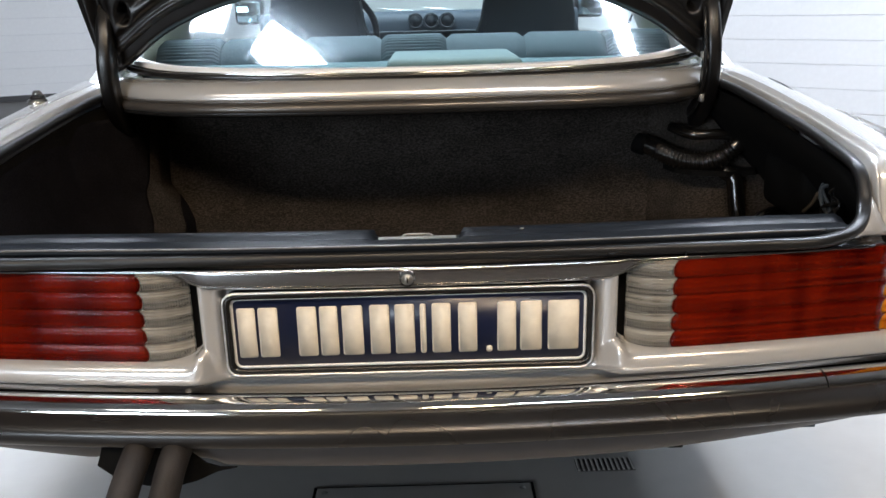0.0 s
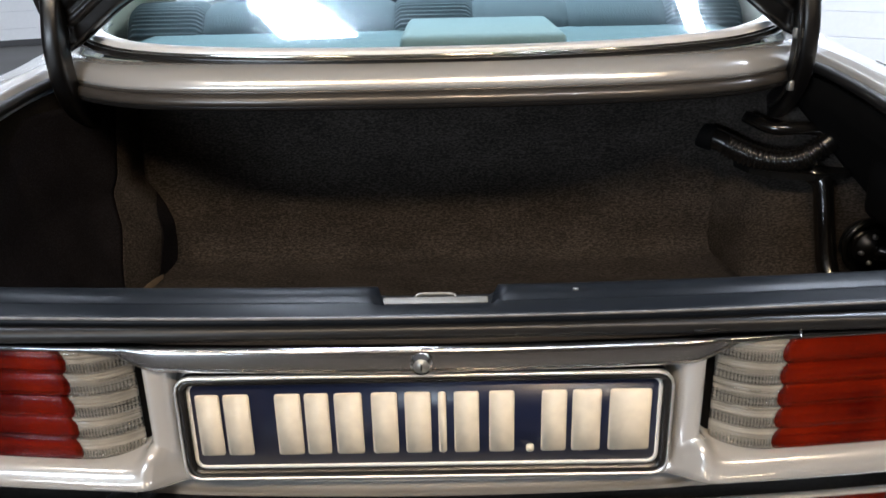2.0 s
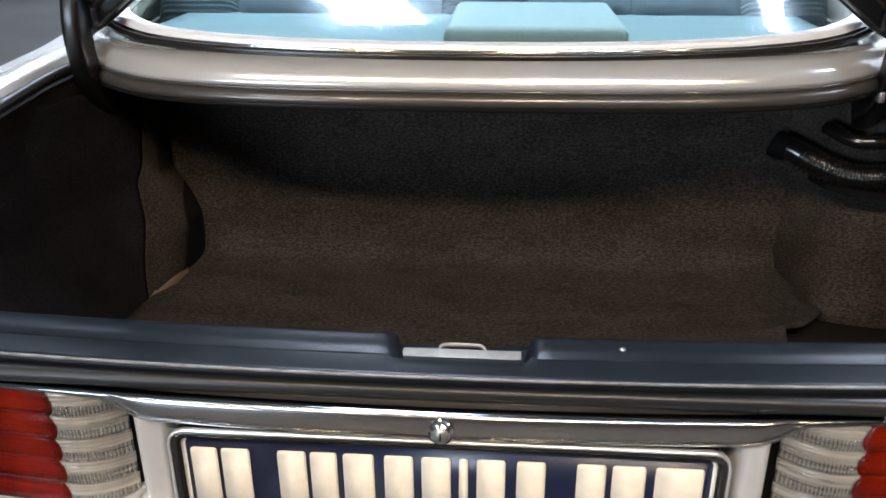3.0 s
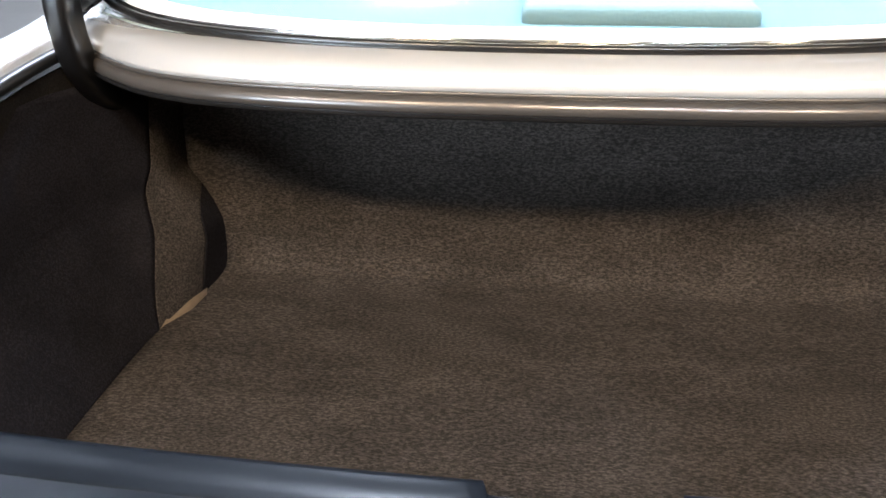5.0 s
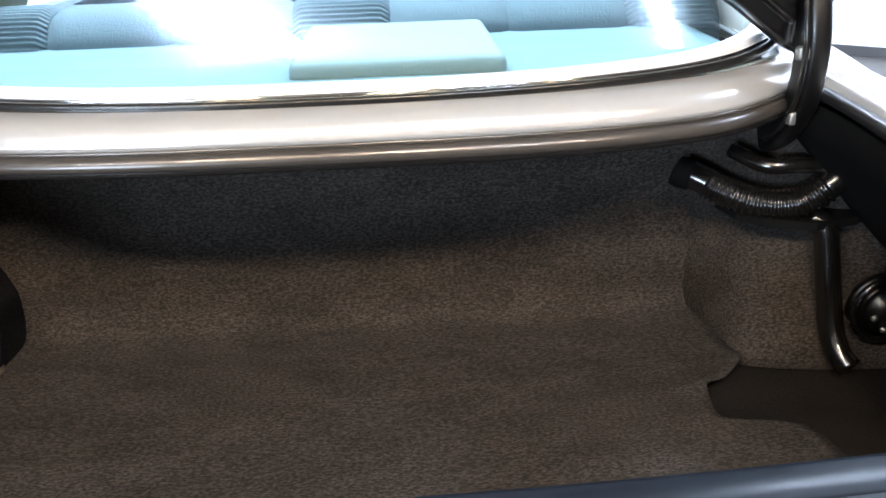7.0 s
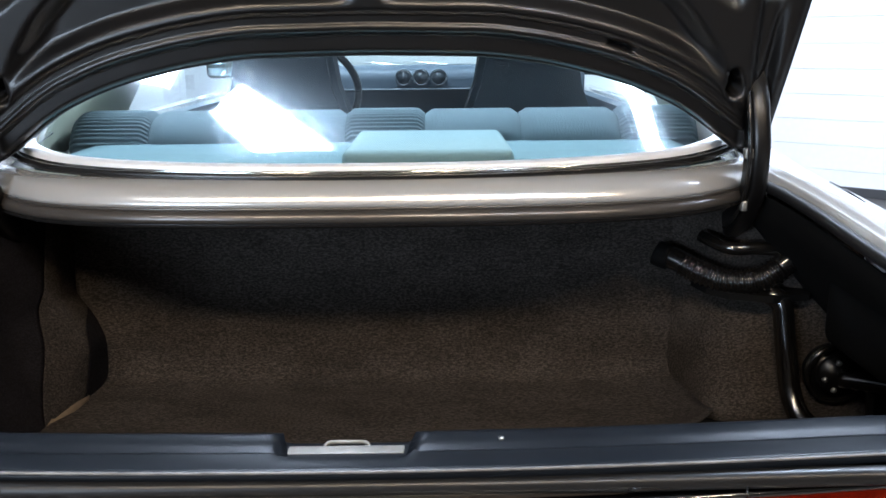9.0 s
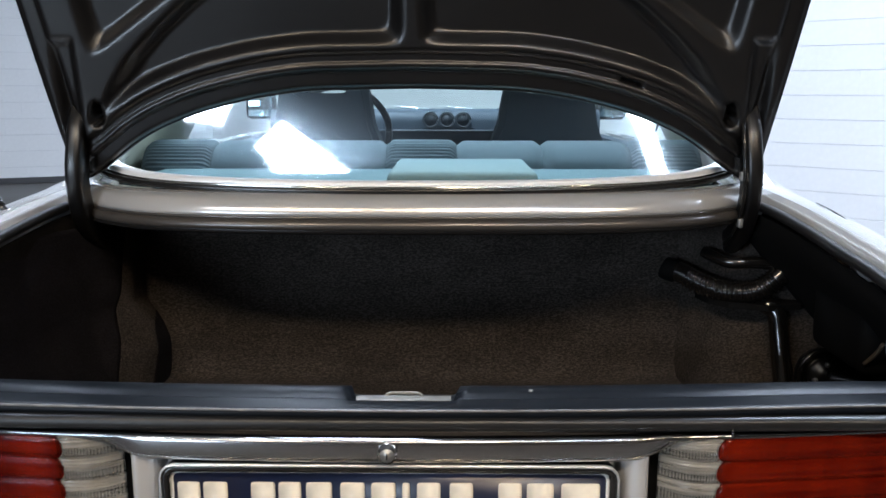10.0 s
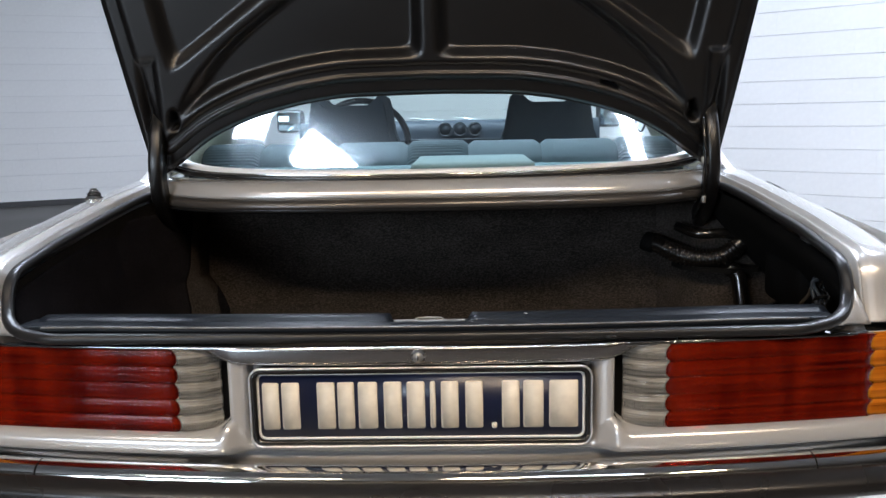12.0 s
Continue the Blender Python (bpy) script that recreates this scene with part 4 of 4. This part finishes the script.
solid(carpart("torn_edge", bm, TAN, "torn tan edge of the carpet"), 0.003)
# deck underside, with the shade below it put into the colour
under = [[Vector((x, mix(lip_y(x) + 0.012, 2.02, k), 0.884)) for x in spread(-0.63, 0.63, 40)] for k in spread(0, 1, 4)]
solid(carpart("underdeck", grid(under), VOID, "underside of the deck, its shade put into near-black colour"), 0.004)

# fuel filler plumbing
hose_path = curve_through([(0.530, 1.945, 0.765), (0.552, 1.930, 0.760), (0.585, 1.908, 0.744), (0.632, 1.880, 0.732), (0.680, 1.860, 0.738), (0.722, 1.852, 0.768), (0.752, 1.856, 0.795), (0.785, 1.865, 0.812)], 260)
carpart("filler_hose", swept(hose_path, lambda t: ring(0.0225 + (0.0020 * math.sin(t * 250) if 0.20 < t < 0.70 else -0.001), 18)), DARKMETAL, "ribbed black filler hose")
carpart("hose_clamp", swept(curve_through([(0.522, 1.950, 0.768), (0.530, 1.944, 0.765), (0.543, 1.936, 0.762)], 6), ring(0.0245, 14)), VOID, "black hose clamp")
carpart("cross_pipe", swept(curve_through([(0.592, 1.915, 0.808), (0.630, 1.872, 0.795), (0.680, 1.864, 0.796), (0.725, 1.866, 0.790), (0.765, 1.868, 0.776)], 24), ring(0.012, 10)), DARKMETAL, "thin glossy black pipe")
carpart("drain_pipe", swept(curve_through([(0.705, 1.862, 0.712), (0.722, 1.848, 0.698), (0.727, 1.838, 0.66), (0.730, 1.820, 0.60), (0.732, 1.800, 0.55), (0.738, 1.778, 0.520), (0.748, 1.760, 0.506)], 30), ring(0.019, 14)), DARKMETAL, "glossy black vertical pipe")
shelf_pts = [(0.588, 1.945), (0.600, 1.890), (0.63, 1.855), (0.70, 1.830), (0.77, 1.845), (0.82, 1.90)]
bm = bmesh.new()
f = bm.faces.new([bm.verts.new((x, y, 0.716)) for x, y in shelf_pts])
got = bmesh.ops.extrude_face_region(bm, geom=[f])
bmesh.ops.translate(bm, vec=(0, 0, -0.012), verts=[v for v in got["geom"] if isinstance(v, bmesh.types.BMVert)])
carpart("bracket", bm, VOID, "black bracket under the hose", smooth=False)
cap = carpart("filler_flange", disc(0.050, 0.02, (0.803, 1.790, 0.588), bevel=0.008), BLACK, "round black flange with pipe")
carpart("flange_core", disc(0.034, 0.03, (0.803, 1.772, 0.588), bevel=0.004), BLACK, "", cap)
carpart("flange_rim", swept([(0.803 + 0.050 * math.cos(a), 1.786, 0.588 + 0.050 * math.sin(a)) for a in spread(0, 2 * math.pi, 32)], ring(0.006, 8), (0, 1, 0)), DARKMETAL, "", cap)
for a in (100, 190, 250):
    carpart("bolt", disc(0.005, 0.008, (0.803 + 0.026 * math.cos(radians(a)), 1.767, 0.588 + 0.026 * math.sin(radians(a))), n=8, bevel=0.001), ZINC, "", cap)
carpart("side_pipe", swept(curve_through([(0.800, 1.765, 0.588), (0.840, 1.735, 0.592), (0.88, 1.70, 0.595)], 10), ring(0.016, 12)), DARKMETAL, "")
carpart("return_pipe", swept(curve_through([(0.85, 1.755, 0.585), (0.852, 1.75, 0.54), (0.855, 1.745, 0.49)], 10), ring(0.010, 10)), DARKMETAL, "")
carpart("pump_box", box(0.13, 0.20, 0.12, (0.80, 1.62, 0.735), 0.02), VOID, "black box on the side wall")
for k in range(5):
    r = random.Random(k)
    pts = [(0.732 + r.uniform(-0.009, 0.009), 1.40 + r.uniform(-0.04, 0.03), 0.705 + 0.022 * j + r.uniform(-0.012, 0.012)) for j in range(5)]
    carpart("wire", swept(curve_through(pts, 20), ring(0.0035, 6), (0, 1, 0)), GAUGE if k % 2 else RUBBER, "thin grey wiring")
carpart("wire_tape", swept(curve_through([(0.74, 1.52, 0.70), (0.748, 1.50, 0.725), (0.745, 1.48, 0.745)], 10), ring(0.0035, 8), (0, 1, 0)), TAN, "yellowish wire sleeve")

# boot lid, standing open; its own plane is upright: x across, v up, and d towards the boot
LID_TILT, LID_C = radians(80), Vector((0, 1.836, 1.139))
UPV = Vector((0, -math.cos(LID_TILT), math.sin(LID_TILT)))
OUT = Vector((0, -math.sin(LID_TILT), -math.cos(LID_TILT)))
ARCH = [(0, 0.0), (0.2, -0.004), (0.3, -0.018), (0.40, -0.042), (0.47, -0.068), (0.53, -0.098), (0.57, -0.128), (0.61, -0.160), (0.65, -0.185), (0.68, -0.190)]


def arch(x):
    a = abs(x)
    return sum(along(ARCH, max(0, a + d)) for d in (-0.03, -0.015, 0, 0.015, 0.03)) / 5


def lid_half(v):
    return along([(-0.20, 0.655), (0.0, 0.690), (0.22, 0.725), (0.45, 0.735), (0.58, 0.70)], v)


# outer side of the large recess, by height
PANEL_SIDE = [(-0.06, 0.585), (-0.02, 0.570), (0.015, 0.552), (0.06, 0.519), (0.105, 0.474), (0.15, 0.420), (0.20, 0.350), (0.30, 0.200), (0.42, 0.02), (0.60, -0.20)]


def soft_min(*ds):
    """The least of some distances, with rounded corners."""
    return -0.011 * math.log(sum(math.exp(-d / 0.011) for d in ds))


def lid_depth(x, v):
    a, q = abs(x), v - arch(x)
    crown = 0.020 * (1 - (a / 0.7) ** 2)
    edge = min(q, (lid_half(v) - a) * 0.9)
    d = 0.004 + 0.010 * step(0.004, 0.012, edge) + 0.016 * step(0.034, 0.048, edge) - 0.006 * step(0.046, 0.056, q) * step(0.080, 0.066, q)
    main = soft_min(q - (0.088 + 0.006 * a), a - 0.020, (along(PANEL_SIDE, v) - a) * 0.72)
    d -= 0.024 * step(-0.010, 0.022, main)
    tri = soft_min((a - (0.540 - 1.42 * (v - 0.10))) * 0.58, (0.592 + 0.17 * (v - 0.11) - a) * 0.98)
    d -= 0.020 * step(-0.010, 0.020, tri)
    channel = min(a - 0.620, 0.660 - a, 0.092 - v)
    d -= 0.016 * step(-0.008, 0.010, channel)
    slot = math.hypot((a - 0.592) / 0.013, (v + 0.050) / (0.030 if v > -0.050 else 0.018))
    d -= 0.05 * step(1.1, 0.8, slot)
    if x > 0:
        d -= 0.03 * step(1.1, 0.8, max(abs(x - 0.405) / 0.020, abs(q - 0.062) / 0.006))
    return d - crown + 0.02


def lid_point(x, v, d):
    return LID_C + Vector((x, 0, 0)) + UPV * v + OUT * d


lid = carpart("boot_lid", grid([[lid_point(u * lid_half(mix(arch(u * 0.66), 0.58, v)), mix(arch(u * 0.66), 0.58, v), -0.022 - 0.020 * (1 - u * u)) for u in spread(-1, 1, 40)] for v in spread(0, 1, 16)]), PAINT, "open boot lid, black underneath")
solid(lid, 0.002)
rows = []
for k in spread(0, 1, 150):
    row = []
    for u in spread(-1, 1, 260):
        v = mix(arch(u * 0.66), 0.58, k ** 1.5)
        x = u * lid_half(v)
        row.append(lid_point(x, v, lid_depth(x, v)))
    rows.append(row)
solid(carpart("inner_panel", grid(rows), BLACK, "black pressed inner panel of the lid", lid), 0.003)
carpart("lid_lip", swept([lid_point(x, arch(x) + 0.002, -0.012) for x in spread(-0.66, 0.66, 80)], rect(0.040, 0.007, 0.003), tuple(UPV)), BLACK, "", lid)
for s in (-1, 1):
    ends = [lid_point(s * (lid_half(v) + 0.002), v, -0.005) for v in spread(-0.19, 0.58, 20)]
    carpart("lid_flange", swept(ends, rect(0.010, 0.040, 0.003), (0, 1, 0)), BLACK, "", lid)
    arm = curve_through([(s * 0.642, 1.905, 0.832), (s * 0.640, 1.862, 0.855), (s * 0.640, 1.834, 0.880), (s * 0.640, 1.810, 0.92), (s * 0.638, 1.800, 0.98), (s * 0.636, 1.808, 1.03), (s * 0.637, 1.826, 1.07), (s * 0.638, 1.862, 1.115)], 40)
    hinge = carpart("lid_hinge", swept(arm, rect(0.050, 0.032, 0.010), (1, 0, 0)), BLACK, "black gooseneck lid hinge")
    strap = [lid_point(s * mix(0.640, 0.652, k), mix(-0.08, 0.085, k), 0.004) for k in spread(0, 1, 8)]
    carpart("hinge_strap", swept(strap, rect(0.028, 0.012, 0.004), (0, 1, 0)), BLACK, "", hinge)
    for k in (0.045, 0.095):
        carpart("hinge_bolt", disc(0.007, 0.006, lid_point(s * 0.647, k - 0.03, 0.013), n=6, bevel=0.001), DARKMETAL, "", hinge)
    if s > 0:
        carpart("cable", swept([p + Vector((-0.020, -0.024, 0)) for p in arm], ring(0.004, 8), (1, 0, 0)), RUBBER, "", hinge)
        for z in (0.886, 0.976):
            carpart("clip", box(0.022 if z > 0.9 else 0.010, 0.014, 0.018, (0.622, 1.786 if z > 0.9 else 1.800, z), 0.003), ZINC, "", hinge)

# bumper
BUMP = [(1.112, 0.538), (1.110, 0.5465), (1.104, 0.5515), (1.096, 0.5530), (1.088, 0.5525), (1.0805, 0.5505), (1.0745, 0.5475), (1.0705, 0.5435), (1.0685, 0.538), (1.068, 0.530), (1.068, 0.500), (1.071, 0.494), (1.09, 0.490)]


def bumper_point(x, y, z):
    a = abs(x)
    wrap = max(0, a - 0.80)
    return Vector((x - math.copysign(1.2 * wrap * wrap, x), y + bow(x) + 1.2 * wrap * wrap * 6, z))


bumper = carpart("bumper", grid([[bumper_point(x, p.y, p.z) for x in spread(-0.95, 0.95, 110)] for p in curve_through([(0, y, z) for y, z in BUMP], 60)]), CHROME, "chrome rear bumper with a black rubber strip")
solid(bumper, 0.002)
STRIP = [(1.0695, 0.5395), (1.066, 0.5398), (1.060, 0.5380), (1.052, 0.5335), (1.0455, 0.5285), (1.0405, 0.5225), (1.0385, 0.5155), (1.0395, 0.5070), (1.047, 0.4985), (1.070, 0.4955)]
carpart("rubber_strip", grid([[bumper_point(x, p.y, p.z) for x in spread(-0.95, 0.95, 110)] for p in curve_through([(0, y, z) for y, z in STRIP], 30)]), BUMPRUBBER, "thick black rubber strip", bumper)
for s in (-1, 1):
    seam = [bumper_point(s * 0.615, y - 0.0012, z + 0.0012) for y, z in BUMP[1:9]]
    carpart("bumper_joint", swept(seam, rect(0.0025, 0.002), (1, 0, 0)), VOID, "", bumper)

# lower valance with its cut-out, and the twin exhaust
def valance_bottom(x):
    cut = step(0.10, 0.07, abs(x + 0.375)) * 0.012
    return 0.440 + 0.05 * (abs(x) / 0.65) ** 2.5 * 0.6 + cut


rows = []
for k in spread(0, 1, 8):
    rows.append([Vector((x, mix(1.072, 1.105, k ** 2) + bow(x), mix(0.505, valance_bottom(x), math.sin(k * math.pi / 2)))) for x in spread(-0.84, 0.84, 90)])
rows.append([p + Vector((0, 0.03, 0.006)) for p in rows[-1]])
solid(carpart("valance", grid(rows), VALANCE, "dark grey lower valance"), 0.002)
carpart("exhaust_cutout", plate_of([(-0.350 + x, 0.460 + z) for x, z in [(-0.094, 0.045), (-0.100, 0.026), (-0.108, 0.003), (-0.088, -0.014), (-0.050, -0.030), (-0.011, -0.039), (0.035, -0.026), (0.065, -0.012), (0.094, -0.006), (0.070, -0.005), (0.050, 0.002), (0.032, 0.018), (0.018, 0.045)]], 0.003), VOID, "dark opening for the exhaust", smooth=False).location.y += 1.078
carpart("valance_tab", box(0.024, 0.010, 0.012, (0.398, 1.125, 0.445), 0.003), RUBBER, "small black tab under the valance")
exhaust = carpart("exhaust", box(0.20, 0.30, 0.12, (-0.35, 1.60, 0.36), 0.04), EXHAUST, "twin sooty exhaust pipes")
for x, tip in ((-0.388, 0.0), (-0.333, 0.026)):
    path = curve_through([(x, 1.50, 0.40), (x, 1.25, 0.47), (x, 1.12, 0.50), (x - 0.004, 1.05, 0.485), (x - 0.014, 0.985 + tip, 0.438)], 20)
    carpart("tailpipe", swept(path, ring(0.0208, 18), caps=False), EXHAUST, "", exhaust)

# blocks of the two visible walls
def block_mesh(w, h):
    bm = box(w, 0.007, h - 0.0045, (0, -0.0035, 0), 0.0)
    bmesh.ops.bevel(bm, geom=[e for e in bm.edges if all(v.co.y < -0.006 for v in e.verts) and abs(e.verts[0].co.z - e.verts[1].co.z) < 0.001], offset=0.002, segments=1, affect="EDGES")
    me = bpy.data.meshes.new("block")
    bm.to_mesh(me)
    bm.free()
    me.materials.append(WALLPAINT)
    return me


for wall, length, near, high in ((wall_left, length_left, (2.6, 6.9), 0.2), (wall_right, length_right, (3.2, 10.9), 0.184)):
    rest, course_block = bmesh.new(), block_mesh(0.3988 if high == 0.2 else 0.3998, high)
    for course in range(int(CEILING / high)):
        for k in range(int(length / 0.4)):
            c = 0.2 + 0.4 * k + (0.2 if course % 2 else 0)
            z = (course + 0.5) * high
            if c + 0.2 > length:
                continue
            if near[0] <= c <= near[1] and course < 13:
                ob = new("block", course_block)
                ob.parent = wall
                ob.location = (c, 0, z)
            else:
                made = bmesh.ops.create_cube(rest, size=1, matrix=Matrix.Translation((c, -0.0035, z)) @ Matrix.Diagonal((0.3998, 0.007, high - 0.0045, 1)))
    ob = part("far_blocks", rest, WALLPAINT, wall, "", False)
    ob["kind"] = "stuff"
